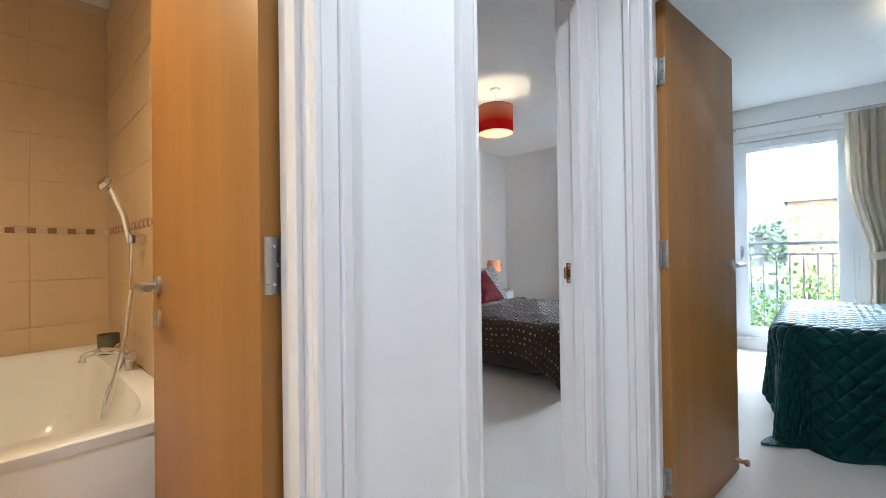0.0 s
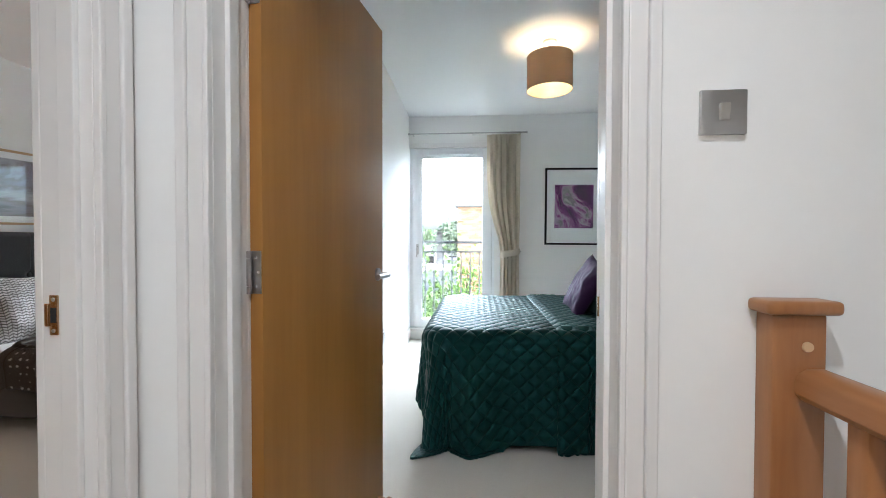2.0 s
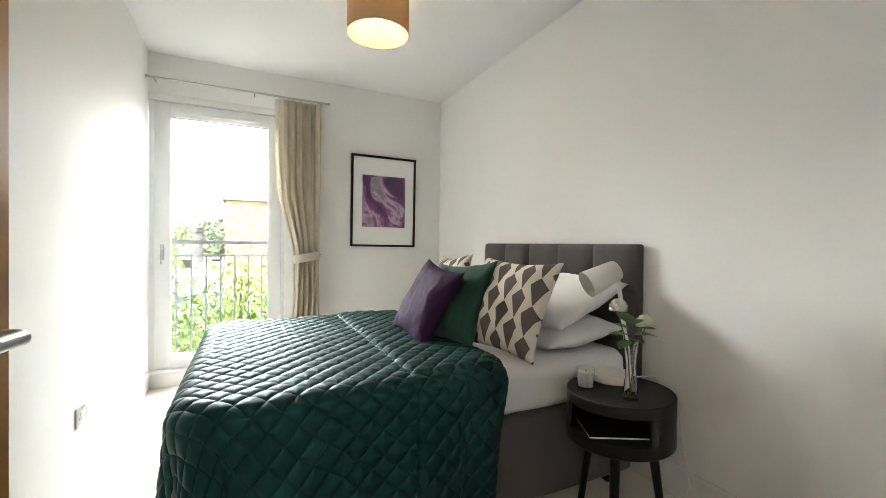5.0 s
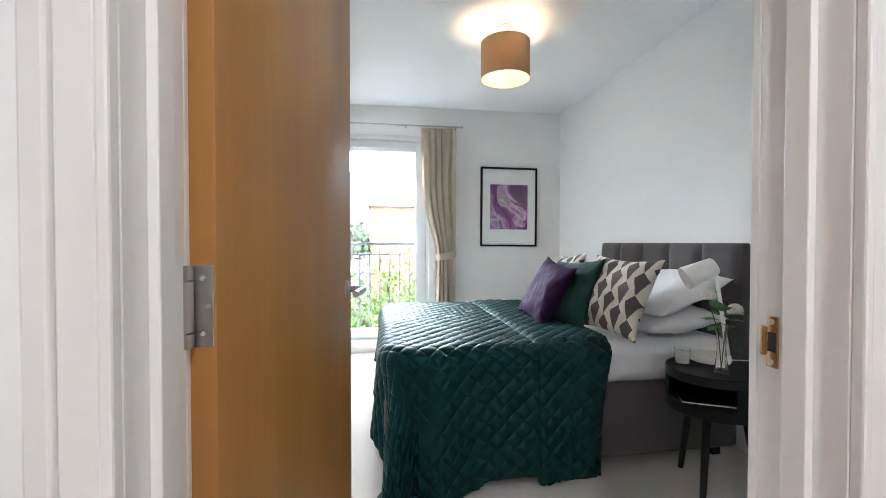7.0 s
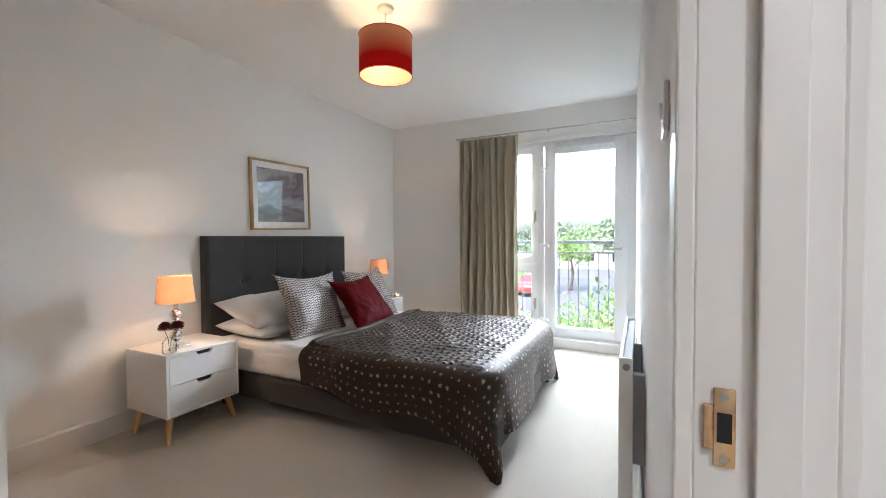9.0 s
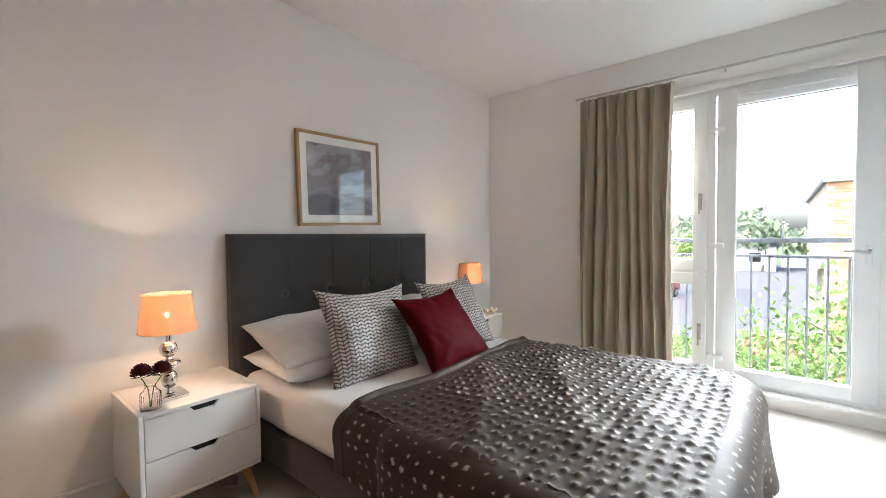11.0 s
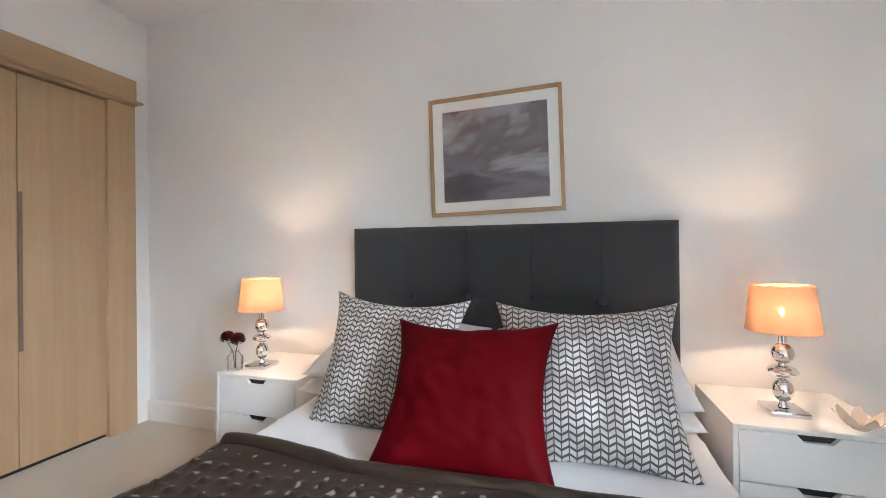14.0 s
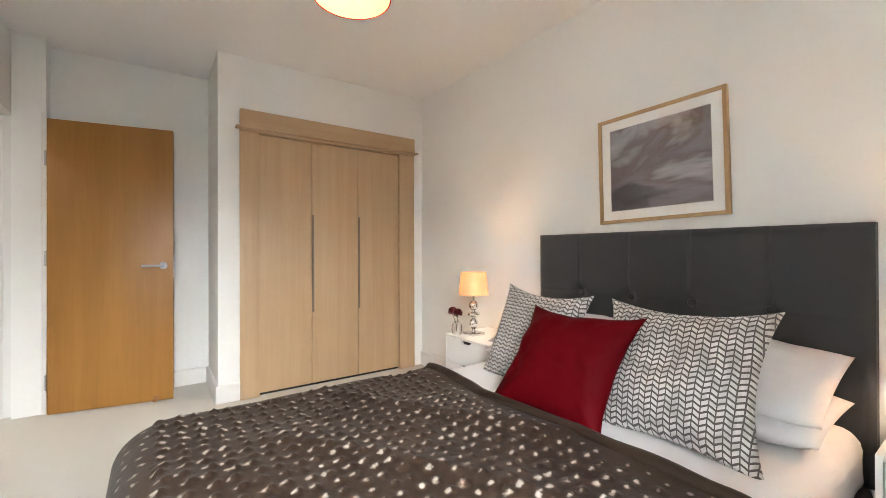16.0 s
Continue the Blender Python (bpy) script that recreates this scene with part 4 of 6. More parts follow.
def kites(name, a, c, pitch=0.068):
    """Tall grey lozenges on cream."""
    m = material(name, c, 0.85, vary=0.05, grain=200, bump=0.2, bump_scale=600)
    nt, sep = uv_nodes(m)
    b = nt.nodes["Principled BSDF"]
    x = calc(nt, "DIVIDE", sep.outputs["X"], pitch)
    colm = calc(nt, "FLOOR", x)
    off = calc(nt, "MULTIPLY", calc(nt, "MODULO", calc(nt, "ADD", colm, 20.0), 2.0), 0.5)
    y = calc(nt, "FRACT", calc(nt, "ADD", calc(nt, "DIVIDE", sep.outputs["Y"], pitch * 1.95), off))
    tri = calc(nt, "ABSOLUTE", calc(nt, "SUBTRACT", calc(nt, "FRACT", x), 0.5))
    up = calc(nt, "DIVIDE", y, 0.7)
    dn = calc(nt, "DIVIDE", calc(nt, "SUBTRACT", 1.0, y), 0.3)
    wdt = calc(nt, "MULTIPLY", calc(nt, "MINIMUM", up, dn), 0.5)
    mask = calc(nt, "LESS_THAN", tri, wdt)
    mix = nt.nodes.new("ShaderNodeMix")
    mix.data_type = "RGBA"
    old = b.inputs["Base Color"].links[0].from_socket
    nt.links.new(old, mix.inputs["A"])
    mix.inputs["B"].default_value = (*a, 1)
    nt.links.new(mask, mix.inputs["Factor"])
    nt.links.new(mix.outputs["Result"], b.inputs["Base Color"])
    return m


M_CHEV = chevron("silver_chevron", (0.62, 0.60, 0.58), (0.085, 0.072, 0.068))
M_KITE = kites("grey_lozenge", (0.105, 0.088, 0.082), (0.62, 0.57, 0.50))

# red room: local +y of a cushion is its back; turn 90 faces +x
def lean(x, y, z, tilt, turn, roll=0):
    return pose(x, y, z, 0, 0, turn) @ pose(0, 0, 0, -tilt, 0, 0) @ pose(0, 0, 0, 0, roll, 0)


for y, s in ((3.13, 1.0), (3.865, 7.0)):
    cushion("pillow", 0.71, 0.46, 0.16, M_LINEN, lean(-3.11, y, 0.535, 86, 90), "plump white cotton pillow lying on the bed", s, "white pillows on the red room's bed", pinch=0.03)
    cushion("pillow", 0.71, 0.46, 0.16, M_LINEN, lean(-3.13, y, 0.64, 72, 90), "plump white cotton pillow against the headboard", s + 2, "white pillows on the red room's bed", pinch=0.03)
cushion("cushion", 0.56, 0.51, 0.16, M_CHEV, lean(-2.815, 3.20, 0.668, 22, 86, 2), "grey cushion with a silver woven chevron pattern", 11.0, "silver patterned cushions", pinch=0.17)
cushion("cushion", 0.56, 0.51, 0.16, M_CHEV, lean(-2.77, 3.872, 0.672, 27, 92, -1), "grey cushion with a silver woven chevron pattern", 14.0, "silver patterned cushions", pinch=0.17)
cushion("cushion", 0.515, 0.48, 0.15, M_RED, lean(-2.605, 3.54, 0.662, 39, 90, -1), "dark red satin cushion with pointed corners", 17.0, pinch=0.17, crease=0.018)

# green room
for y, s in ((3.25, 21.0), (3.93, 27.0)):
    cushion("pillow", 0.66, 0.46, 0.16, M_LINEN, lean(1.52, y, 0.70, 84, -90), "plump white cotton pillow lying on the bed", s, "white pillows on the green room's bed", pinch=0.03)
    cushion("pillow", 0.66, 0.46, 0.16, M_LINEN, lean(1.56, y, 0.84, 66, -90), "plump white cotton pillow against the headboard", s + 2, "white pillows on the green room's bed", pinch=0.03)
cushion("cushion", 0.46, 0.46, 0.14, M_KITE, lean(1.21, 3.12, 0.84, 26, -73, 2), "cream cushion with tall grey lozenges", 31.0, "lozenge patterned cushions")
cushion("cushion", 0.46, 0.46, 0.14, M_KITE, lean(1.24, 3.86, 0.84, 26, -95, -4), "cream cushion with tall grey lozenges", 33.0, "lozenge patterned cushions")
cushion("cushion", 0.44, 0.44, 0.13, M_GREENVEL, lean(1.07, 3.37, 0.825, 26, -80, -5), "dark green velvet cushion", 35.0)
cushion("cushion", 0.42, 0.42, 0.13, M_PURPLE, lean(0.95, 3.46, 0.825, 28, -86, 8), "deep purple velvet cushion", 37.0)


# ---- bedside drawers ----
def bedside(y0, name="bedside_cabinet"):
    d, w, z0, z1 = 0.40, 0.45, 0.155, 0.515
    c = thing(name, (-3.39, y0, 0), "white two-drawer bedside cabinet on splayed wooden legs", "bedside cabinet", "white bedside cabinets")
    for ya in (0, w - 0.016):
        part("side_panel", cube(0, d, ya, ya + 0.016, z0, z1, bevel=0.002), M_WHITELAC, c)
    part("top", cube(0, d, 0.016, w - 0.016, z1 - 0.016, z1, bevel=0.002), M_WHITELAC, c)
    part("bottom", cube(0, d, 0.016, w - 0.016, z0, z0 + 0.016, bevel=0.002), M_WHITELAC, c)
    part("back_panel", cube(0, 0.01, 0.016, w - 0.016, z0 + 0.016, z1 - 0.016), M_WHITELAC, c)
    fh = (z1 - z0 - 0.032) / 2
    for k in range(2):
        za = z0 + 0.016 + k * fh + 0.002
        zb = za + fh - 0.004
        prof = [(0.019, za), (w - 0.019, za), (w - 0.019, zb), (w / 2 + 0.055, zb), (w / 2 + 0.035, zb - 0.022), (w / 2 - 0.035, zb - 0.022), (w / 2 - 0.055, zb), (0.019, zb)]
        bm = bmesh.new()
        f = bm.faces.new([bm.verts.new((d - 0.018, y, z)) for y, z in prof])
        ex = bmesh.ops.extrude_face_region(bm, geom=[f])
        bmesh.ops.translate(bm, vec=(0.016, 0, 0), verts=[v for v in ex["geom"] if isinstance(v, bmesh.types.BMVert)])
        dr = part("drawer", bm, M_WHITELAC, c, "white drawer front with a cut-out grip", smooth=False)
        part("grip_recess", cube(d - 0.05, d - 0.02, w / 2 - 0.06, w / 2 + 0.06, zb - 0.03, zb), M_DARK, dr, "dark finger recess")
    for x, y in ((0.06, 0.05), (d - 0.06, 0.05), (0.06, w - 0.05), (d - 0.06, w - 0.05)):
        ox, oy = (0.035 if x > d / 2 else -0.02), (0.035 if y > w / 2 else -0.035)
        part("leg", tube([(x, y, z0 + 0.004), (x + ox, y + oy, 0)], 0.02, 14, taper=[0.021, 0.013]), M_LEGWOOD, c, "splayed tapered wooden leg")
    return c


bedside(2.245)
bedside(4.315)


# ---- table lamps ----
def sheer(m, amount):
    """Lets a little light straight through the weave."""
    nt = m.node_tree
    out = nt.nodes["Material Output"].inputs["Surface"]
    see, mix = nt.nodes.new("ShaderNodeBsdfTransparent"), nt.nodes.new("ShaderNodeMixShader")
    mix.inputs[0].default_value = amount
    nt.links.new(out.links[0].from_socket, mix.inputs[1])
    nt.links.new(see.outputs[0], mix.inputs[2])
    nt.links.new(mix.outputs[0], out)


M_PEACH = shade_cloth("peach_shade", (0.80, 0.44, 0.29), (0.20, 0.097, 0.051))
sheer(M_PEACH, 0.035)
M_REDSH = shade_cloth("red_shade", (0.55, 0.03, 0.03), (0.5, 0.02, 0.02))
M_TAUPESH = shade_cloth("taupe_shade", (0.42, 0.36, 0.30), (0.50, 0.42, 0.33))


def ombre(m, low, high):
    """Dyes the fabric from low to high over its height."""
    nt = m.node_tree
    tc, sep, ramp = nt.nodes.new("ShaderNodeTexCoord"), nt.nodes.new("ShaderNodeSeparateXYZ"), nt.nodes.new("ShaderNodeValToRGB")
    ramp.color_ramp.elements[0].position, ramp.color_ramp.elements[1].position = 0.34, 0.92
    ramp.color_ramp.elements[0].color, ramp.color_ramp.elements[1].color = (*low, 1), (*high, 1)
    nt.links.new(tc.outputs["Generated"], sep.inputs[0])
    nt.links.new(sep.outputs["Z"], ramp.inputs["Fac"])
    for n in nt.nodes:
        if n.type == "BSDF_PRINCIPLED":
            nt.links.new(ramp.outputs[0], n.inputs["Base Color"])
        if n.type == "BSDF_TRANSLUCENT":
            nt.links.new(ramp.outputs[0], n.inputs["Color"])


ombre(M_REDSH, (0.55, 0.014, 0.014), (0.85, 0.46, 0.30))
M_SHADEIN = shade_cloth("shade_lining", (0.85, 0.75, 0.55), (0.2, 0.14, 0.08))
M_BULB = glow("lit_bulb", (1.0, 0.80, 0.5), 0.6)
M_FILAMENT = glow("hot_bulb", (1.0, 0.80, 0.45), 4.0)


def table_lamp(x, y, z, watts):
    l = thing("table_lamp", (x, y, z), "lit table lamp with stacked chrome balls and peach shade", "lamp", "bedside table lamps")
    part("base", cube(-0.055, 0.055, -0.055, 0.055, 0, 0.018, bevel=0.003), M_CHROME, l, "square chrome base")
    prof = [(0, 0.018), (0.016, 0.02), (0.012, 0.03)]
    for zc, rx, rz in ((0.076, 0.026, 0.038), (0.140, 0.040, 0.020), (0.200, 0.029, 0.034)):
        prof += [(rx * math.sin(a) + 0.004, zc - rz * math.cos(a)) for a in steps(0.25, math.pi - 0.25, 12)]
    prof += [(0.012, 0.240), (0.012, 0.285), (0, 0.285)]
    part("stem", lathe(prof, 28), M_CHROME, l, "stack of polished chrome balls")
    part("shade", lathe([(0.103, 0.276), (0.087, 0.428)], 40), M_PEACH, l, "peach fabric shade glowing from within")
    for r, zz in ((0.103, 0.276), (0.087, 0.428)):
        part("shade_rim", tube([(r * math.cos(a), r * math.sin(a), zz) for a in steps(0, 2 * math.pi, 41)], 0.0014, 6), M_OAKFRAME, l, "thin dark shade rim")
    part("holder", lathe([(0, 0.285), (0.008, 0.287), (0.008, 0.324), (0, 0.326)], 14), M_SOCKET, l)
    part("bulb", lathe([(0, 0.327), (0.004, 0.329), (0.006, 0.336), (0.006, 0.344), (0.004, 0.350), (0, 0.352)], 16), M_FILAMENT, l)
    bulb("lamp_light", x, y, z + 0.34, watts, (1.0, 0.64, 0.40), 0.0085)
    return l


table_lamp(-3.13, 2.387, 0.515, LAMP_W)
table_lamp(-3.135, 4.51, 0.515, LAMP_W)


# ---- pendant lamps ----
def pendant(x, y, z, mat, watts, label, high=0.10):
    p = thing("pendant_lamp", (x, y, CEIL), label, "lamp", "ceiling pendants")
    zb, zt, r = z - CEIL, z + 0.235 - CEIL, 0.158
    part("ceiling_rose", lathe([(0, 0), (0.05, 0), (0.047, -0.018), (0.02, -0.03), (0, -0.03)], 24), M_SOCKET, p)
    part("cord", tube([(0, 0, -0.02), (0, 0, zt - 0.04)], 0.003, 8), M_SOCKET, p)
    sh = part("shade", lathe([(r, zb), (r, zt)], 48), mat, p)
    part("lining", lathe([(r - 0.003, zb + 0.001), (r - 0.003, zt - 0.001)], 48), M_SHADEIN, sh, "pale inner lining")
    for zz in (zb, zt):
        part("hoop", tube([(r * math.cos(a), r * math.sin(a), zz) for a in steps(0, 2 * math.pi, 49)], 0.0025, 6), mat, sh)
    for k in range(3):
        a = k * 2.094
        part("spoke", tube([(0.02 * math.cos(a), 0.02 * math.sin(a), zt - 0.03), (r * math.cos(a), r * math.sin(a), zt)], 0.0018, 6), M_STEEL, sh)
    part("holder", lathe([(0, zt - 0.02), (0.02, zt - 0.025), (0.02, zt - 0.09), (0, zt - 0.09)], 16), M_SOCKET, p)
    part("bulb", lathe([(0, zt - 0.09), (0.014, zt - 0.095), (0.03, zt - 0.135), (0.022, zt - 0.165), (0, zt - 0.175)], 18), M_BULB, p)
    bulb("pendant_light", x, y, z + high, watts, (1.0, 0.68, 0.38), 0.035)
    return p


pendant(-2.0, 2.97, 2.135, M_REDSH, PEND_W, "lit pendant lamp with a red drum shade fading to peach")
pendant(0.735, 3.62, 2.195, M_TAUPESH, PEND_W * 0.7, "lit pendant lamp with a taupe fabric drum shade", 0.15)


# ---- curtains ----
def curtain(name, x0, x1, y, z0, z1, mat, label, tie=None, folds=9, seed=0.0, deep=0.038):
    """Pleated curtain; tie: (z, x, half width) where a tieback gathers it."""
    def place(u, v):
        s = (u - x0) / (x1 - x0)
        if tie:
            tz, tx, tw = tie
            k = math.exp(-((v - tz) / 0.42) ** 2) if v > tz else math.exp(-((v - tz) / 1.7) ** 2)
            mid, half = (x0 + x1) / 2, (x1 - x0) / 2
            c = mid + (tx - mid) * k
            h = half + (tw - half) * k
            x = c + (s * 2 - 1) * h
        else:
            x = u + 0.012 * math.sin(v * 2 + u * 9)
        a = s * folds * 2 * math.pi + 0.5 * math.sin(v * 1.1 + s * 7 + seed)
        depth = deep if v < z1 - 0.1 else deep * (0.35 + 0.65 * (z1 - v) / 0.1)
        yy = y + depth * math.sin(a) + 0.010 * math.sin(2.3 * a + seed) + 0.008 * noise.noise(Vector((u * 3, v * 2, seed)))
        return (x + 0.008 * math.sin(2 * a), yy, v)
    c = sheet(name, place, steps(x0, x1, folds * 18), steps(z0, z1, 60), mat, 0.003)
    return tagged(c, label, "curtain")


curtain("curtain", -2.49, -1.80, WIN_Y - 0.10, 0.015, 2.27, M_CURTAIN, "oatmeal pleated curtain drawn open beside the window", None, 8, 1.0, 0.044)
curtain("curtain", 0.34, 0.70, WIN_Y - 0.10, 0.015, 2.30, M_CURTAIN2, "cream pleated curtain gathered with a tieback", (0.98, 0.585, 0.105), 5, 2.0, 0.028)


def rail(x0, x1, z):
    r = thing("curtain_rail", (x0, WIN_Y, z), "thin chrome curtain pole over the window", "curtain rail", "curtain poles")
    part("pole", tube([(0, -0.10, 0), (x1 - x0, -0.10, 0)], 0.008, 12), M_STEEL, r)
    for x in (0.04, (x1 - x0) * 0.55, x1 - x0 - 0.06):
        part("bracket", tube([(x, 0, 0.0), (x, -0.10, 0.0)], 0.006, 8), M_STEEL, r)
    for x in (0, x1 - x0):
        part("finial", moved(lathe([(0, -0.012), (0.011, -0.01), (0.011, 0.01), (0, 0.012)], 16), pose(x, -0.10, 0, 0, 90)), M_STEEL, r)


rail(-2.51, XR_W - 0.014, 2.29)
rail(XG_W + 0.014, 0.76, 2.32)


# ---- pictures ----
def art(name, stops, scale, seed, dist=1.2, detail=6):
    """A painterly print: warped noise through a colour ramp."""
    m = material(name, (0.5, 0.5, 0.5), 0.35, vary=0, spec=0.3)
    nt = m.node_tree
    b = nt.nodes["Principled BSDF"]
    tc, mp = nt.nodes.new("ShaderNodeTexCoord"), nt.nodes.new("ShaderNodeMapping")
    mp.inputs["Scale"].default_value, mp.inputs["Location"].default_value = scale, (seed, seed * 1.7, seed * 0.6)
    n = nt.nodes.new("ShaderNodeTexNoise")
    n.inputs["Scale"].default_value, n.inputs["Detail"].default_value, n.inputs["Distortion"].default_value, n.inputs["Roughness"].default_value = 1.0, detail, dist, 0.62
    ramp = nt.nodes.new("ShaderNodeValToRGB")
    e = ramp.color_ramp.elements
    while len(e) < len(stops):
        e.new(0.5)
    for el, (p, c) in zip(e, stops):
        el.position, el.color = p, (*c, 1)
    nt.links.new(tc.outputs["Object"], mp.inputs["Vector"])
    nt.links.new(mp.outputs[0], n.inputs["Vector"])
    nt.links.new(n.outputs["Fac"], ramp.inputs["Fac"])
    nt.links.new(ramp.outputs[0], b.inputs["Base Color"])
    return m


M_ART1 = art("grey_seascape", [(0.32, (0.035, 0.034, 0.048)), (0.42, (0.12, 0.115, 0.14)), (0.49, (0.27, 0.26, 0.30)), (0.55, (0.20, 0.165, 0.165)), (0.60, (0.36, 0.35, 0.39)), (0.72, (0.66, 0.65, 0.68))], (1.6, 1.3, 3.3), 7.3, 0.5, 7)
M_ART2 = art("purple_abstract", [(0.36, (0.030, 0.004, 0.045)), (0.45, (0.12, 0.015, 0.14)), (0.50, (0.30, 0.07, 0.27)), (0.54, (0.55, 0.42, 0.55)), (0.58, (0.20, 0.19, 0.20)), (0.66, (0.78, 0.74, 0.77))], (3.4, 3.4, 3.4), 5.1, 0.8, 8)


def thin_glass(name):
    """A thin clear sheet: light goes straight through, with a mirror gloss on top."""
    m = bpy.data.materials.new(name)
    m.use_nodes = True
    nt = m.node_tree
    nt.nodes.remove(nt.nodes["Principled BSDF"])
    see, gloss, mix, facing = (nt.nodes.new(k) for k in ("ShaderNodeBsdfTransparent", "ShaderNodeBsdfGlossy", "ShaderNodeMixShader", "ShaderNodeLayerWeight"))
    gloss.inputs["Roughness"].default_value, facing.inputs["Blend"].default_value = 0.0, 0.5
    nt.links.new(calc(nt, "MULTIPLY_ADD", calc(nt, "POWER", facing.outputs["Facing"], 5.0), 0.9, 0.045), mix.inputs[0])
    nt.links.new(see.outputs[0], mix.inputs[1])
    nt.links.new(gloss.outputs[0], mix.inputs[2])
    nt.links.new(mix.outputs[0], nt.nodes["Material Output"].inputs["Surface"])
    return m


M_PICGLASS = thin_glass("picture_glass")


def picture(loc, turn, w, h, border, mount_x, mount_z, frame_mat, art_mat, label, tilt=0.0, depth=0.03):
    """A framed print on a wall: local x across, z up, -y towards the room."""
    p = new("picture")
    p.matrix_basis = pose(*loc, 0, 0, turn) @ pose(0, 0, 0, 0, tilt, 0)
    tagged(p, label, "picture")
    bm = bmesh.new()
    for a in ((-w / 2, -w / 2 + border, -h / 2, h / 2), (w / 2 - border, w / 2, -h / 2, h / 2), (-w / 2 + border, w / 2 - border, h / 2 - border, h / 2), (-w / 2 + border, w / 2 - border, -h / 2, -h / 2 + border)):
        box(bm, a[0], a[1], -depth, -0.002, a[2], a[3], 0.0015)
    part("frame", bm, frame_mat, p)
    part("mount", cube(-w / 2 + border, w / 2 - border, -depth + 0.012, -0.004, -h / 2 + border, h / 2 - border), M_MOUNT, p, "white picture mount")
    part("print", cube(-w / 2 + border + mount_x, w / 2 - border - mount_x, -depth + 0.010, -depth + 0.013, -h / 2 + border + mount_z, h / 2 - border - mount_z), art_mat, p)
    g = part("glazing", cube(-w / 2 + border, w / 2 - border, -depth + 0.004, -depth + 0.006, -h / 2 + border, h / 2 - border), M_PICGLASS, p, "clear picture glass", smooth=False)
    g.visible_shadow = False
    return p


picture((RED_W, 3.487, 1.538), 90, 0.645, 0.585, 0.018, 0.05, 0.05, M_OAKFRAME, M_ART1, "oak-framed grey and mauve seascape print above the headboard", -1.3)
picture((1.29, WIN_Y, 1.51), 0, 0.628, 0.850, 0.020, 0.085, 0.165, M_BLACKFRAME, M_ART2, "black-framed purple abstract print with a wide white mount", 0.4)


# ---- wardrobe ----
def wardrobe():
    w = thing("wardrobe", (-1.849, ROBE_Y, 0), "built-in pale oak wardrobe with three flush doors", "wardrobe")
    X = lambda x: x + 1.849
    bm = bmesh.new()
    box(bm, X(-1.985), X(-1.855), -0.05, 0.034, 0, 1.98, 0.002)
    part("post", bm, M_LIGHTOAK, w)
    part("post", cube(X(-3.345), X(-3.187), -0.05, 0.034, 0, 1.98, bevel=0.002), M_LIGHTOAK, w)
    part("head_rail", cube(X(-3.345), X(-1.855), -0.05, 0.034, 1.982, 2.002, bevel=0.002), M_LIGHTOAK_H, w)
    part("cornice", cube(X(-3.345), X(-1.855), -0.0, 0.05, 2.012, 2.14, bevel=0.004), M_LIGHTOAK_H, w)
    part("cornice_lip", cube(X(-3.375), X(-1.825), -0.0, 0.068, 1.998, 2.012, bevel=0.003), M_LIGHTOAK_H, w)
    part("back", cube(X(-3.22), X(-1.94), -0.55, -0.54, 0, 2.02), M_DARK, w)
    n = 3
    a, b = -3.187, -1.985
    for i in range(n):
        x0 = a + (b - a) * i / n + 0.002
        x1 = a + (b - a) * (i + 1) / n - 0.002
        d = part("door", cube(X(x0), X(x1), -0.012, 0.012, 0.022, 1.972, bevel=0.0015), M_LIGHTOAK, w)
        if i < 2:
            part("grip", cube(X(x1) - 0.016, X(x1) + 0.001, 0.0122, 0.016, 0.595, 1.385, bevel=0.001), M_GRIP, d, "recessed dark vertical grip")
    part("plinth_gap", cube(X(a), X(b), -0.02, -0.005, 0.001, 0.03), M_DARK, w)


M_GRIP = material("bronze_grip", (0.22, 0.17, 0.13), 0.4, 0.4, vary=0.05)
M_LIGHTOAK_H = wood("pale_oak_across", (0.47, 0.31, 0.175), (0.55, 0.38, 0.225), 0.45, (0.7, 22, 22))
wardrobe()

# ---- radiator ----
# grey for the painted-in groove shade, and the knob's own colour
M_GROOVE_KNOB = material("groove_shade_and_knob_grey", (0.30, 0.30, 0.30), 0.6, vary=0.03)


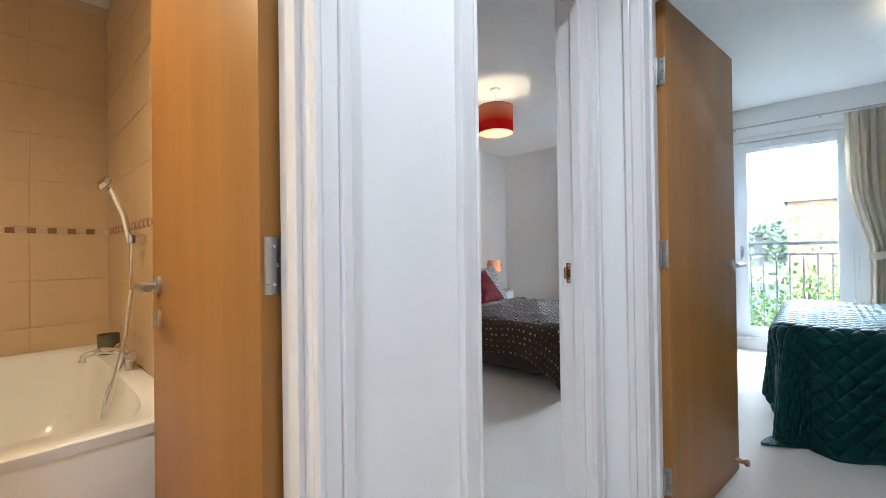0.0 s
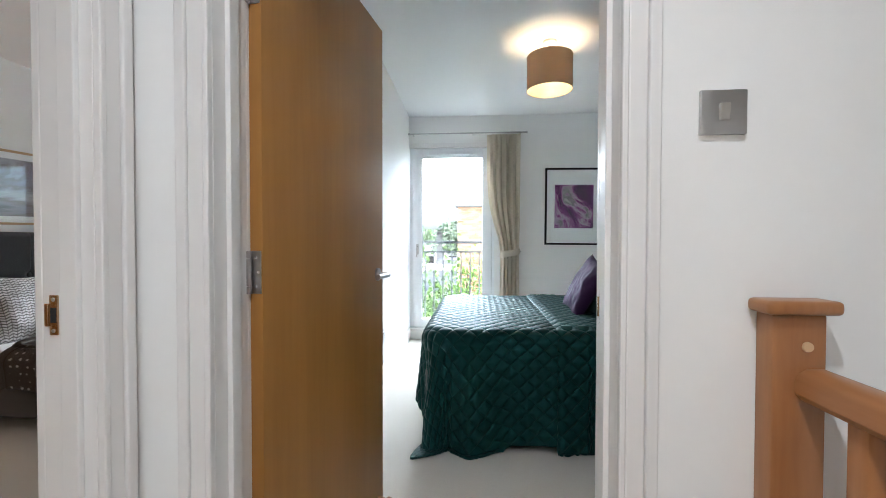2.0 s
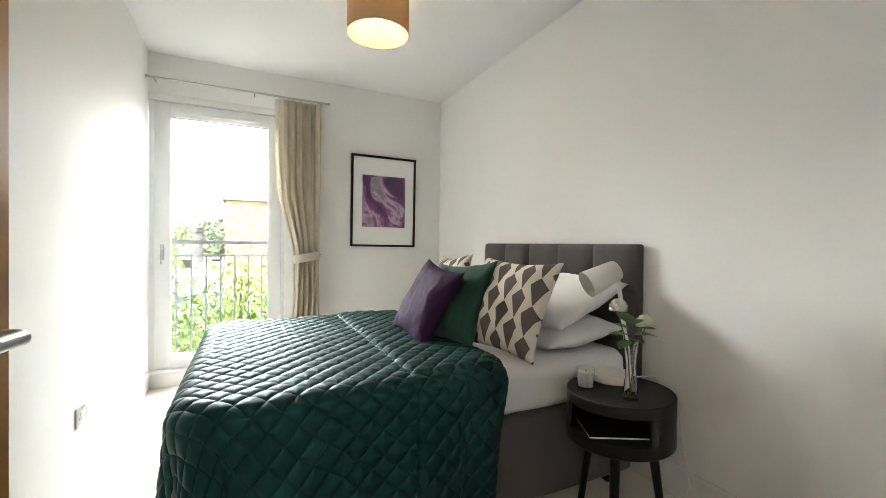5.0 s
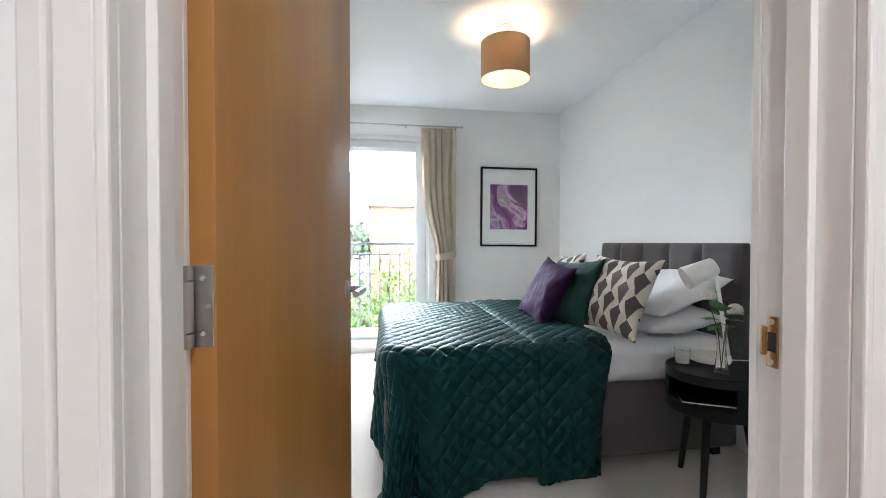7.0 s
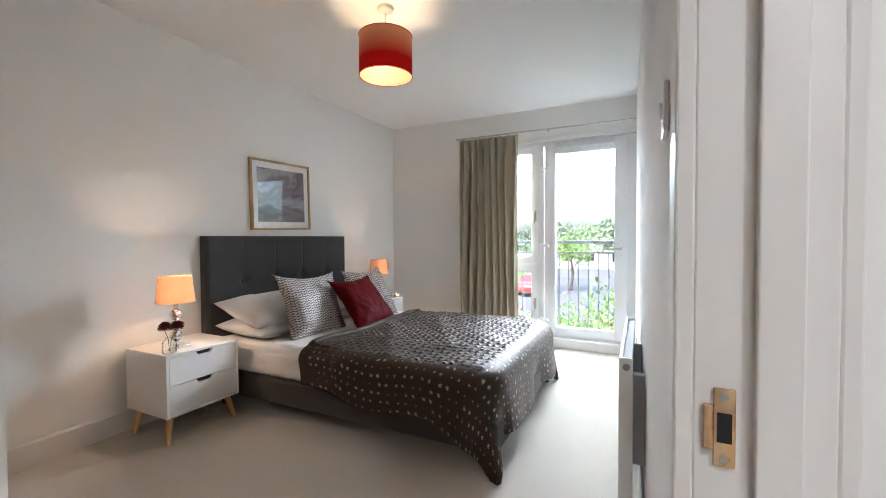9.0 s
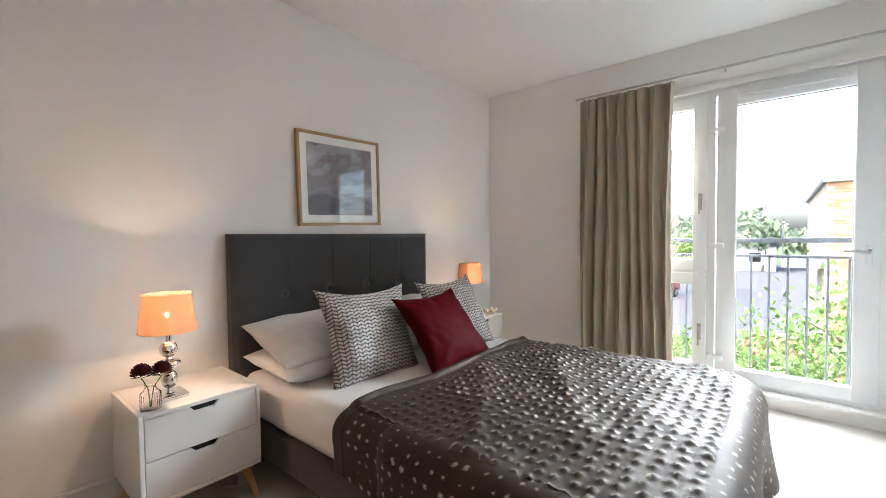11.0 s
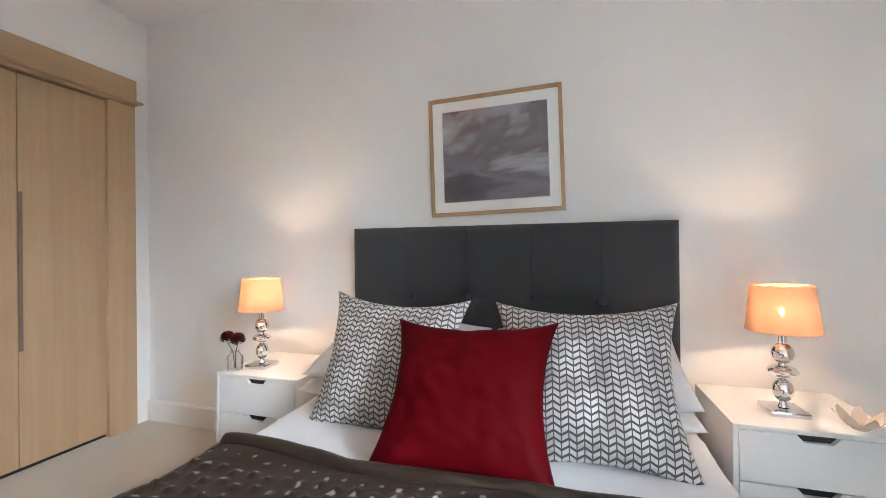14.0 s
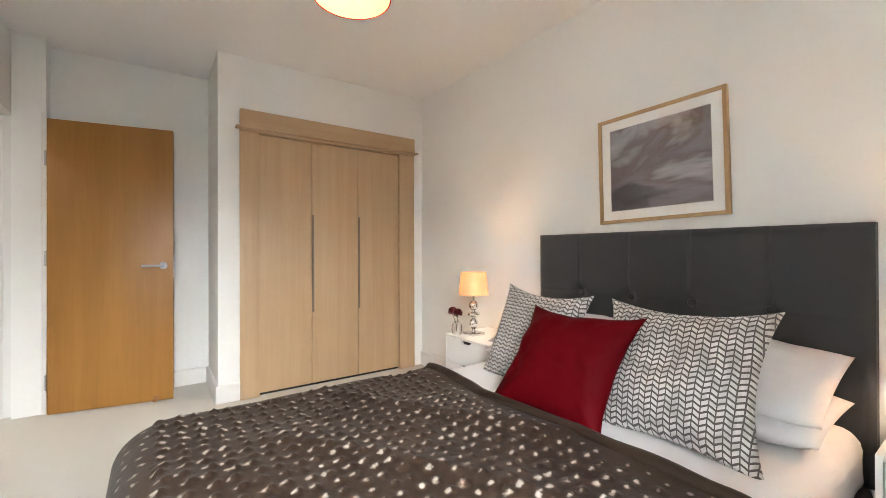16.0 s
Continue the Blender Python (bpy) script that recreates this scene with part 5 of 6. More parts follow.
def radiator():
    y0, y1, z0, z1, xf, xb = 2.565, 3.455, 0.13, 0.70, -0.690, -0.642
    r = thing("radiator", (xf, y0, 0), "glossy white flat panel radiator with horizontal grooves", "radiator")
    L, deep = y1 - y0, xb - xf
    cuts = [z1 - 0.076 * k for k in range(8)] + [z0]
    for top, low in zip(cuts, cuts[1:]):
        part("panel", cube(0.0, 0.014, 0.016, L - 0.016, low + 0.0025, top - 0.0025, bevel=0.0018), M_PANEL, r, "glossy white panel strip")
    # grey slab behind the white strips: groove shade put in as colour
    part("backing", cube(0.006, deep - 0.004, 0.016, L - 0.016, z0 + 0.004, z1 - 0.006), M_GROOVE_KNOB, r, "grey slab giving the grooves their shade")
    part("top_edge", cube(0.0, 0.012, 0.016, L - 0.016, z1, z1 + 0.006, bevel=0.002), M_WHITELAC, r)
    for y in (0.0, L - 0.016):
        c = part("end_cap", cube(-0.002, deep, y, y + 0.016, z0 - 0.004, z1 + 0.008, bevel=0.004), M_WHITELAC, r, "white end cap")
    part("knob", moved(lathe([(0, 0), (0.013, 0), (0.013, 0.006), (0.010, 0.010), (0, 0.010)], 20), pose(deep * 0.5, 0.0, z1 - 0.025, 90)), M_GROOVE_KNOB, r, "round grey thermostat knob")
    for y in (0.16, L - 0.20):
        part("bracket", cube(deep - 0.004, partition_x(y0) - xf + 0.006, y, y + 0.04, z0 + 0.1, z1 - 0.1), M_WHITELAC, r)
    for y in (0.06, L - 0.06):
        part("pipe", tube([(deep / 2, y, z0 + 0.02), (deep / 2, y, 0)], 0.008, 10), M_WHITELAC, r)


M_PANEL = material("glossy_white_panel", (0.74, 0.74, 0.74), 0.10, vary=0.01, coat=0.8, spec=0.6)
radiator()


# ---- sockets and switches ----
def plate(name, m, w, h, mat, label, category, rockers=1, socket=False):
    """A wall plate: local x across, z up, -y towards the room."""
    p = new(name)
    p.matrix_basis = m
    tagged(p, label, category)
    part("plate", cube(-w / 2, w / 2, -0.009, 0, -h / 2, h / 2, bevel=0.0025), mat, p)
    if socket:
        for s in (-1, 1):
            for dx, dz, a, b in ((0, 0.008, 0.004, 0.009), (-0.011, -0.012, 0.008, 0.004), (0.011, -0.012, 0.008, 0.004)):
                part("pin_slot", cube(s * w / 4 + dx - a / 2, s * w / 4 + dx + a / 2, -0.0097, -0.0088, dz - b / 2, dz + b / 2), M_DARK, p)
            part("rocker", cube(s * 0.012 - 0.006, s * 0.012 + 0.006, -0.013, -0.008, 0.022, 0.036, bevel=0.001), M_SOCKET, p)
    else:
        part("rocker", moved(cube(-0.0085, 0.0085, -0.004, 0.004, -0.015, 0.015, bevel=0.0015), pose(0, -0.010, 0, 6)), M_SOCKET if mat is not M_STEEL else M_NICKEL, p, "rocker switch")
    return p


M_NICKEL = material("satin_nickel", (0.62, 0.60, 0.56), 0.35, 1.0, vary=0.03)
plate("light_switch", pose(0.668, HALL_Y, 1.355), 0.080, 0.080, M_STEEL, "brushed steel light switch on the landing wall", "light switch")
plate("light_switch", pose(partition_x(1.74), 1.74, 1.39, 0, 0, -90), 0.086, 0.086, M_SOCKET, "white light switch beside the bedroom door", "light switch")
plate("power_socket", pose(partition_x(3.83, XG, XG_W), 3.83, 0.36, 0, 0, 90), 0.146, 0.086, M_SOCKET, "white double power socket above the skirting", "socket", socket=True)
plate("power_socket", pose(partition_x(4.36), 4.36, 0.36, 0, 0, -90), 0.146, 0.086, M_SOCKET, "white double power socket near the window", "socket", socket=True)
plate("power_socket", pose(RED_W, 5.12, 0.33, 0, 0, 90), 0.146, 0.086, M_SOCKET, "white double power socket beside the cabinet", "socket", socket=True)
plate("power_socket", pose(RED_W, 2.69 + 0.03, 0.36, 0, 0, 90), 0.086, 0.086, M_SOCKET, "white power socket between bed and cabinet", "socket", socket=False)


# ---- black side table ----
def side_table():
    cx, cy, zt, h, rx, ry = 1.445, 2.685, 0.555, 0.185, 0.205, 0.19
    t = thing("side_table", (cx, cy, 0), "round black drum side table on three splayed legs", "side table")

    def disc(z0, z1, k=1.0):
        bm = lathe([(0, z0), (0.985 * k, z0), (k, z0 + 0.004), (k, z1 - 0.004), (0.985 * k, z1), (0, z1)], 56)
        return moved(bm, Matrix.Diagonal((rx, ry, 1, 1)))
    part("top", disc(zt - 0.042, zt), M_BLACKLAC, t)
    part("shelf", disc(zt - h, zt - h + 0.050), M_BLACKLAC, t)
    # the drum's wall, left open over an arc
    mid, half = radians(205), radians(50)
    bm = bmesh.new()
    cols = []
    n = 60
    for i in range(n + 1):
        a = mid + half + (2 * math.pi - 2 * half) * i / n
        c, s = math.cos(a), math.sin(a)
        cols.append([bm.verts.new((rx * k * c, ry * k * s, z)) for k, z in ((0.998, zt - h + 0.047), (0.998, zt - 0.039), (0.93, zt - 0.039), (0.93, zt - h + 0.047))])
    for a, b in zip(cols, cols[1:]):
        for k in range(4):
            bm.faces.new((a[k], a[(k + 1) % 4], b[(k + 1) % 4], b[k]))
    bm.faces.new(cols[0])
    bm.faces.new(list(reversed(cols[-1])))
    part("drum_wall", bm, M_BLACKLAC, t)
    for a in (100, 215, 330):
        c, s = math.cos(radians(a)), math.sin(radians(a))
        part("leg", tube([(0.12 * c, 0.12 * s, zt - h + 0.002), (0.175 * c, 0.175 * s, 0)], 0.02, 14, taper=[0.019, 0.0125]), M_BLACKLAC, t, "tapered black leg")
    # a magazine in the open shelf
    mz = zt - h + 0.050
    b = thing("magazine", (cx - 0.045, cy - 0.03, mz), "thin magazine lying in the table's open shelf", "magazine", turn=-28)
    part("pages", cube(-0.13, 0.10, -0.085, 0.085, 0, 0.006, bevel=0.0015), M_MOUNT, b, "white page edges")
    part("cover", cube(-0.131, 0.101, -0.086, 0.086, 0.0061, 0.0075), M_BLACKLAC, b, "dark glossy cover")
    # candle
    k = thing("candle", (1.345, 2.765, zt), "white candle in a small glass tumbler", "candle")
    part("wax", lathe([(0, 0.004), (0.029, 0.004), (0.031, 0.060), (0, 0.058)], 28), M_WAX, k)
    part("tumbler", lathe([(0, 0), (0.031, 0), (0.0335, 0.074), (0.032, 0.074), (0.0298, 0.004), (0, 0.0035)], 32), M_GLASS, k, "clear glass tumbler")
    part("wick", tube([(0, 0, 0.058), (0.001, 0, 0.066)], 0.0009, 6), M_DARK, k)
    # desk lamp, unlit
    d = thing("desk_lamp", (1.51, 2.785, zt), "unlit white desk lamp with a tilted cone shade", "lamp")
    part("base", lathe([(0, 0), (0.083, 0), (0.086, 0.004), (0.086, 0.028), (0.082, 0.032), (0, 0.032)], 40), M_CREAM, d)
    part("arm", tube([(0.076, -0.032, 0.0), (0.045, -0.018, 0.24), (0.018, -0.004, 0.46)], 0.009, 10), M_CREAM, d, "slanting white arm")
    part("joint", tube([(0.028, -0.008, 0.395), (0.004, -0.004, 0.452)], 0.005, 8), M_STEEL, d)
    sh = moved(lathe([(0.0, 0.070), (0.040, 0.070), (0.043, 0.066), (0.056, -0.075), (0.053, -0.075), (0.040, 0.063), (0.0, 0.065)], 36), pose(-0.050, 0.010, 0.430, 0, 65, -17.6))
    part("shade", sh, M_CREAM, d, "white cone shade tipped on its side")
    part("cable", tube([(0.08, -0.02, 0.004), (0.20, -0.05, 0.003), (0.25, -0.12, -0.12), (0.22, -0.20, -0.40), (0.18, -0.16, -0.545)], 0.0028, 6), M_SOCKET, d, "white lamp cable")
    # vase with two white roses
    v = thing("vase", (1.40, 2.60, zt), "slim waisted glass vase holding two white roses", "vase")
    part("glass", lathe([(0, 0.0), (0.026, 0.0), (0.028, 0.008), (0.020, 0.075), (0.0165, 0.125), (0.026, 0.215), (0.0245, 0.215), (0.0150, 0.125), (0.0180, 0.078), (0.022, 0.022), (0, 0.020)], 32), M_GLASS, v)
    for dx, dy, z in ((-0.050, 0.016, 0.335), (0.050, -0.016, 0.275)):
        part("stem", tube([(0, 0, 0.022), (dx * 0.25, dy * 0.25, 0.18), (dx, dy, z - 0.02)], 0.0022, 6), M_STEM, v)
        ruffled_head(v, (dx, dy, z), 0.034, M_ROSEW)
    for k in range(12):
        a = k * 2.4
        leaf(v, (0.012 * math.cos(a), 0.012 * math.sin(a), 0.215 + 0.020 * (k % 4)), a, 0.058 + 0.012 * (k % 3), 10 + 15 * (k % 4), M_LEAF)


def ruffled_head(parent, at, r, mat):
    """A round full flower of many small cupped petals."""
    bm = bmesh.new()
    n = 46
    for i in range(n):
        zc = 1 - 1.55 * (i + 0.5) / n
        a = i * 2.39996
        out = Vector((math.sqrt(max(0, 1 - zc * zc)) * math.cos(a), math.sqrt(max(0, 1 - zc * zc)) * math.sin(a), zc))
        side = out.cross(Vector((0, 0, 1))).normalized() if abs(zc) < 0.98 else Vector((1, 0, 0))
        up = side.cross(out)
        g = []
        for p in range(5):
            s = p / 4 * 2 - 1
            g.append([bm.verts.new(Vector(at) + out * r * (0.62 + 0.36 * t - 0.10 * s * s * t + 0.05 * math.sin(7 * s + i)) + side * (s * r * 0.36 * (0.5 + 0.5 * t)) + up * (r * 0.30 * (t - 0.4))) for t in (0.0, 0.5, 1.0)])
        for p in range(4):
            for q in range(2):
                bm.faces.new((g[p][q], g[p + 1][q], g[p + 1][q + 1], g[p][q + 1]))
    return part("flower", bm, mat, parent)


def leaf(parent, at, turn, size, droop, mat):
    bm = bmesh.new()
    rows = []
    for i in range(6):
        t = i / 5
        w = size * 0.34 * math.sin(math.pi * min(1, 0.06 + t * 0.94)) ** 0.8
        z = size * 0.12 * math.sin(t * 3) * math.cos(radians(droop))
        rows.append([bm.verts.new((size * t, -w, z)), bm.verts.new((size * t, 0, z - 0.12 * w)), bm.verts.new((size * t, w, z))])
    for a, b in zip(rows, rows[1:]):
        for k in range(2):
            bm.faces.new((a[k], a[k + 1], b[k + 1], b[k]))
    moved(bm, pose(*at, 0, 0, math.degrees(turn)) @ pose(0, 0, 0, 0, -droop + 30, 0))
    return part("leaf", bm, mat, parent)


M_WAX = material("wax", (0.80, 0.78, 0.74), 0.5, vary=0.02)
M_CREAM = material("cream_metal", (0.78, 0.76, 0.70), 0.4, vary=0.02)
M_STEM = material("flower_stem", (0.06, 0.13, 0.03), 0.6, vary=0.1)
M_LEAF = material("rose_leaf", (0.045, 0.12, 0.03), 0.45, vary=0.25, grain=40)
M_ROSEW = material("white_petal", (0.82, 0.79, 0.72), 0.7, vary=0.04, grain=30, sheen=0.2)
M_ROSER = material("dark_red_petal", (0.055, 0.002, 0.005), 0.7, vary=0.2, grain=30, spec=0.2)
side_table()


# ---- things on the bedside cabinets ----
def red_flowers():
    v = thing("vase", (-3.05, 2.30, 0.515), "small ribbed glass jar with two dark red flowers", "vase")
    bm = bmesh.new()
    segs = 48
    rings = []
    for r, z in ((0.0, 0.0), (0.031, 0.0), (0.034, 0.006), (0.034, 0.062), (0.024, 0.074), (0.017, 0.085), (0.019, 0.094), (0.0165, 0.094), (0.0145, 0.084), (0.0315, 0.060), (0.0315, 0.008), (0, 0.007)):
        if r == 0:
            rings.append([bm.verts.new((0, 0, z))])
        else:
            rings.append([bm.verts.new((r * (1 + (0.035 if k % 2 and 0.03 < r else 0)) * math.cos(2 * math.pi * k / segs), r * (1 + (0.035 if k % 2 and 0.03 < r else 0)) * math.sin(2 * math.pi * k / segs), z)) for k in range(segs)])
    for a, b in zip(rings, rings[1:]):
        for k in range(segs):
            j = (k + 1) % segs
            if len(a) == 1:
                bm.faces.new((a[0], b[j], b[k]))
            elif len(b) == 1:
                bm.faces.new((a[k], a[j], b[0]))
            else:
                bm.faces.new((a[k], a[j], b[j], b[k]))
    part("jar", bm, M_GLASS, v, "ribbed clear glass jar")
    for dx, dy, z in ((0.012, -0.030, 0.150), (0.018, 0.034, 0.146)):
        part("stem", tube([(0, 0, 0.012), (dx * 0.3, dy * 0.3, 0.085), (dx, dy, z - 0.02)], 0.002, 6), M_STEM, v)
        ruffled_head(v, (dx, dy, z), 0.036, M_ROSER)
    leaf(v, (0.01, 0.0, 0.135), 1.2, 0.04, 10, M_LEAF)


red_flowers()


def shell_bowl():
    b = thing("shell_ornament", (-3.045, 4.668, 0.515), "pearly shell-shaped ornament bowl", "ornament")
    for i in range(7):
        a0 = 2 * math.pi * i / 7
        bm = bmesh.new()
        g = []
        for p in range(7):
            row = []
            for q in range(6):
                s, t = p / 6 * 2 - 1, q / 5
                w = 0.45 * math.sin(math.pi * (0.12 + 0.80 * t))
                ang = a0 + s * w
                rr = 0.012 + 0.052 * t ** 0.8
                row.append(bm.verts.new((rr * math.cos(ang), rr * math.sin(ang), 0.003 + 0.045 * t ** 1.7 + 0.012 * (1 - s * s) * t * 0.4)))
            g.append(row)
        for p in range(6):
            for q in range(5):
                bm.faces.new((g[p][q], g[p + 1][q], g[p + 1][q + 1], g[p][q + 1]))
        ob = part("petal", bm, M_PEARL, b)
    part("foot", lathe([(0, 0), (0.02, 0), (0.022, 0.006), (0, 0.008)], 20), M_PEARL, b)


M_PEARL = material("pearl", (0.72, 0.60, 0.50), 0.2, 0.35, vary=0.2, grain=25)
shell_bowl()

# lead and plug behind the cabinet
cab = thing("lamp_cable", (-3.3, 2.715, 0), "coiled white lamp lead on the carpet beside the bed", "cable")
part("lead", tube([(0.0, -0.10, 0.51), (-0.10, -0.02, 0.40), (-0.09, -0.01, 0.15), (0.02, -0.05, 0.01), (0.10, -0.13, 0.006), (0.16, -0.06, 0.006), (0.08, -0.02, 0.006), (-0.06, -0.06, 0.008)], 0.003, 6), M_SOCKET, cab)


# ---- curtain tieback ----
tb = thing("curtain_tieback", (0.585, WIN_Y - 0.10, 0.98), "cream fabric tieback hooked to the wall", "tieback")
bm = bmesh.new()
n = 40
rows = []
for i in range(n + 1):
    a = 2 * math.pi * i / n
    x, y = 0.105 * math.cos(a), 0.062 * math.sin(a)
    z = 0.02 * math.cos(a) + 0.012
    rows.append([bm.verts.new((x * k, y * k, z + dz)) for k, dz in ((1.0, -0.035), (1.06, 0.0), (1.0, 0.035))])
for a, b in zip(rows, rows[1:]):
    for k in range(2):
        bm.faces.new((a[k], a[k + 1], b[k + 1], b[k]))
part("band", bm, M_CURTAIN2, tb)
part("hook", tube([(0.10, 0.0, 0.03), (0.13, 0.06, 0.035), (0.13, 0.10, 0.035)], 0.004, 8), M_STEEL, tb)


# ---- landing balustrade ----
def balustrade():
    b = thing("stair_balustrade", (0.775, HALL_Y - 0.022, 0), "varnished pine landing balustrade with a chamfered newel post", "balustrade")
    w = 0.044
    nw = part("newel_post", cube(-w, w, -0.022, 0.0215, 0, 1.0, bevel=0.005), M_PINE, b, "pine newel post")
    part("cap", cube(-0.060, 0.060, -0.038, 0.0215, 1.0, 1.024, bevel=0.008, segments=3), M_PINE, nw, "moulded square cap")
    part("dowel", moved(lathe([(0, 0), (0.009, 0), (0.008, 0.004), (0, 0.005)], 16), pose(0.012, -0.022, 0.945, 90)), M_PINEPALE, nw, "pale wooden plug")
    bm = bmesh.new()
    prof = [(-0.030, 0.0), (-0.030, 0.022), (-0.024, 0.034), (-0.012, 0.042), (0.012, 0.042), (0.024, 0.034), (0.030, 0.022), (0.030, 0.0), (0.020, -0.012), (-0.020, -0.012)]
    ends = [[bm.verts.new((x * 1.08 + 0.026, y, 0.866 + z)) for x, z in prof] for y in (-0.022, -2.6)]
    for i in range(len(prof)):
        j = (i + 1) % len(prof)
        bm.faces.new((ends[0][i], ends[0][j], ends[1][j], ends[1][i]))
    bm.faces.new(ends[0])
    bm.faces.new(list(reversed(ends[1])))
    part("handrail", bm, M_PINE_Y, b, "rounded pine handrail")
    part("base_rail", cube(-0.014, 0.046, -2.6, -0.022, 0.0, 0.03, bevel=0.004), M_PINE_Y, b)
    for k in range(21):
        y = -0.12 - 0.118 * k
        part("baluster", cube(0.008, 0.044, y - 0.018, y + 0.018, 0.03, 0.856, bevel=0.004), M_PINE, b)


M_PINE_Y = wood("pine_along", (0.27, 0.108, 0.035), (0.39, 0.175, 0.064), 0.35, (16, 1.5, 16), coat=0.2)
M_PINEPALE = material("pale_plug", (0.62, 0.42, 0.24), 0.5, vary=0.05)
balustrade()


# ---- door stops ----
def leaf_stop(door_name, width, z=0.06):
    ob = bpy.data.objects[door_name]
    part("door_stop", moved(lathe([(0, 0), (0.016, 0), (0.012, 0.012), (0.010, 0.03), (0.017, 0.042), (0.015, 0.052), (0, 0.054)], 18), pose(width - 0.05, -0.02, z, 90)), M_PINE, ob, "small turned wooden stop knob")


leaf_stop("door_1", 0.765, 0.07)
leaf_stop("door_2", 0.66, 0.03)


# ---- downlights ----
def downlight(x, y, watts, colour):
    d = thing("downlight", (x, y, CEIL), "lit recessed chrome ceiling downlight", "downlight", "recessed downlights")
    part("bezel", lathe([(0.032, -0.001), (0.044, -0.001), (0.046, -0.004), (0.040, -0.007), (0.032, -0.004)], 28), M_CHROME, d)
    part("lens", lathe([(0, -0.002), (0.032, -0.002), (0.032, -0.0035), (0, -0.0035)], 24), M_BULB, d)
    lt = new("downlight_light", bpy.data.lights.new("downlight_light", "SPOT"))
    lt.data.energy, lt.data.color, lt.data.spot_size, lt.data.spot_blend, lt.data.shadow_soft_size = watts, colour, radians(150), 0.8, 0.04
    lt.matrix_world = look((x, y, CEIL - 0.012), (x, y, 0))


downlight(0.15, 0.55, HALL_W, (1.0, 0.96, 0.93))
downlight(0.15, -0.75, HALL_W, (1.0, 0.96, 0.93))
downlight(-1.3, -0.45, BATH_W, (1.0, 0.70, 0.36))


# ---- bathroom ----
M_TILE = material("beige_tile", (0.56, 0.40, 0.23), 0.3, vary=0.10, grain=9, bump=0.03, bump_scale=40)
M_GROUT = material("tile_grout", (0.60, 0.48, 0.34), 0.9, vary=0.06)
M_BORDER = material("brown_mosaic", (0.24, 0.12, 0.06), 0.3, vary=0.25, grain=30)
M_BATH = material("white_acrylic", (0.80, 0.78, 0.75), 0.18, vary=0.01, coat=0.3)
BX = -2.97
W("wall_bath_west", "x", BX - 0.08, BX, -1.3, BATH_Y, 0, CEIL, label="plain wall behind the bathroom tiles")


def bath():
    x1, y1, y0, zt = 1.58, BATH_Y - 0.012, BATH_Y - 0.72, 0.565
    b = thing("bathtub", (BX + 0.012, 0, 0), "white acrylic bathtub with a chrome bath shower mixer", "bathtub")
    bm = bmesh.new()
    loops = []
    for inset, z in ((0.0, zt - 0.035), (0.0, zt - 0.006), (0.006, zt), (0.065, zt), (0.085, zt - 0.012), (0.13, zt - 0.33), (0.19, zt - 0.40)):
        ring = []
        for k in range(64):
            a = 2 * math.pi * k / 64
            hx, hy = x1 / 2 - inset, (y1 - y0) / 2 - inset
            e = 0.10 if inset < 0.05 else 0.4
            cx, sx = math.cos(a), math.sin(a)
            ring.append(bm.verts.new((x1 / 2 + hx * math.copysign(abs(cx) ** e, cx), (y0 + y1) / 2 + hy * math.copysign(abs(sx) ** e, sx), z)))
        loops.append(ring)
    for a, c in zip(loops, loops[1:]):
        for k in range(64):
            bm.faces.new((a[k], a[(k + 1) % 64], c[(k + 1) % 64], c[k]))
    bm.faces.new(loops[-1])
    part("tub", bm, M_BATH, b)
    part("front_panel", cube(0, x1 - 0.012, y0 + 0.012, y0 + 0.03, 0.0, zt - 0.035, bevel=0.004), M_BATH, b, "white bath panel")
    part("end_panel", cube(x1 - 0.03, x1 - 0.012, y0 + 0.03, y1, 0.0, zt - 0.035, bevel=0.004), M_BATH, b, "white bath end panel")
    c = 0.75
    m = part("mixer_tap", tube([(c - 0.09, y1 - 0.045, zt + 0.07), (c + 0.09, y1 - 0.045, zt + 0.07)], 0.018, 14), M_CHROME, b, "chrome bath shower mixer")
    for dx in (-0.075, 0.075):
        part("pillar", tube([(c + dx, y1 - 0.045, zt), (c + dx, y1 - 0.045, zt + 0.07)], 0.014, 12), M_CHROME, m)
        part("tap_head", moved(lathe([(0, 0), (0.023, 0), (0.023, 0.034), (0.018, 0.04), (0, 0.04)], 16), pose(c + dx * 1.2, y1 - 0.045, zt + 0.07, 0, 90 if dx > 0 else -90)), M_CHROME, m)
    part("spout", tube([(c, y1 - 0.045, zt + 0.07), (c, y1 - 0.13, zt + 0.09), (c, y1 - 0.19, zt + 0.075), (c, y1 - 0.195, zt + 0.05)], 0.014, 12), M_CHROME, m)
    h = c + 0.13
    part("hose", tube([(c + 0.03, y1 - 0.05, zt + 0.055), (c + 0.04, y1 - 0.12, zt - 0.10), (c + 0.07, y1 - 0.14, zt - 0.20), (c + 0.11, y1 - 0.12, zt - 0.10), (h, y1 - 0.07, zt + 0.15), (h + 0.03, y1 - 0.05, zt + 0.36), (h + 0.02, y1 - 0.05, zt + 0.58)], 0.008, 10), M_CHROME, m, "chrome shower hose")
    hs = part("handset", tube([(h + 0.02, y1 - 0.05, zt + 0.56), (h, y1 - 0.07, zt + 0.68), (h - 0.03, y1 - 0.11, zt + 0.80)], 0.013, 12), M_CHROME, b, "chrome hand shower on its wall bracket")
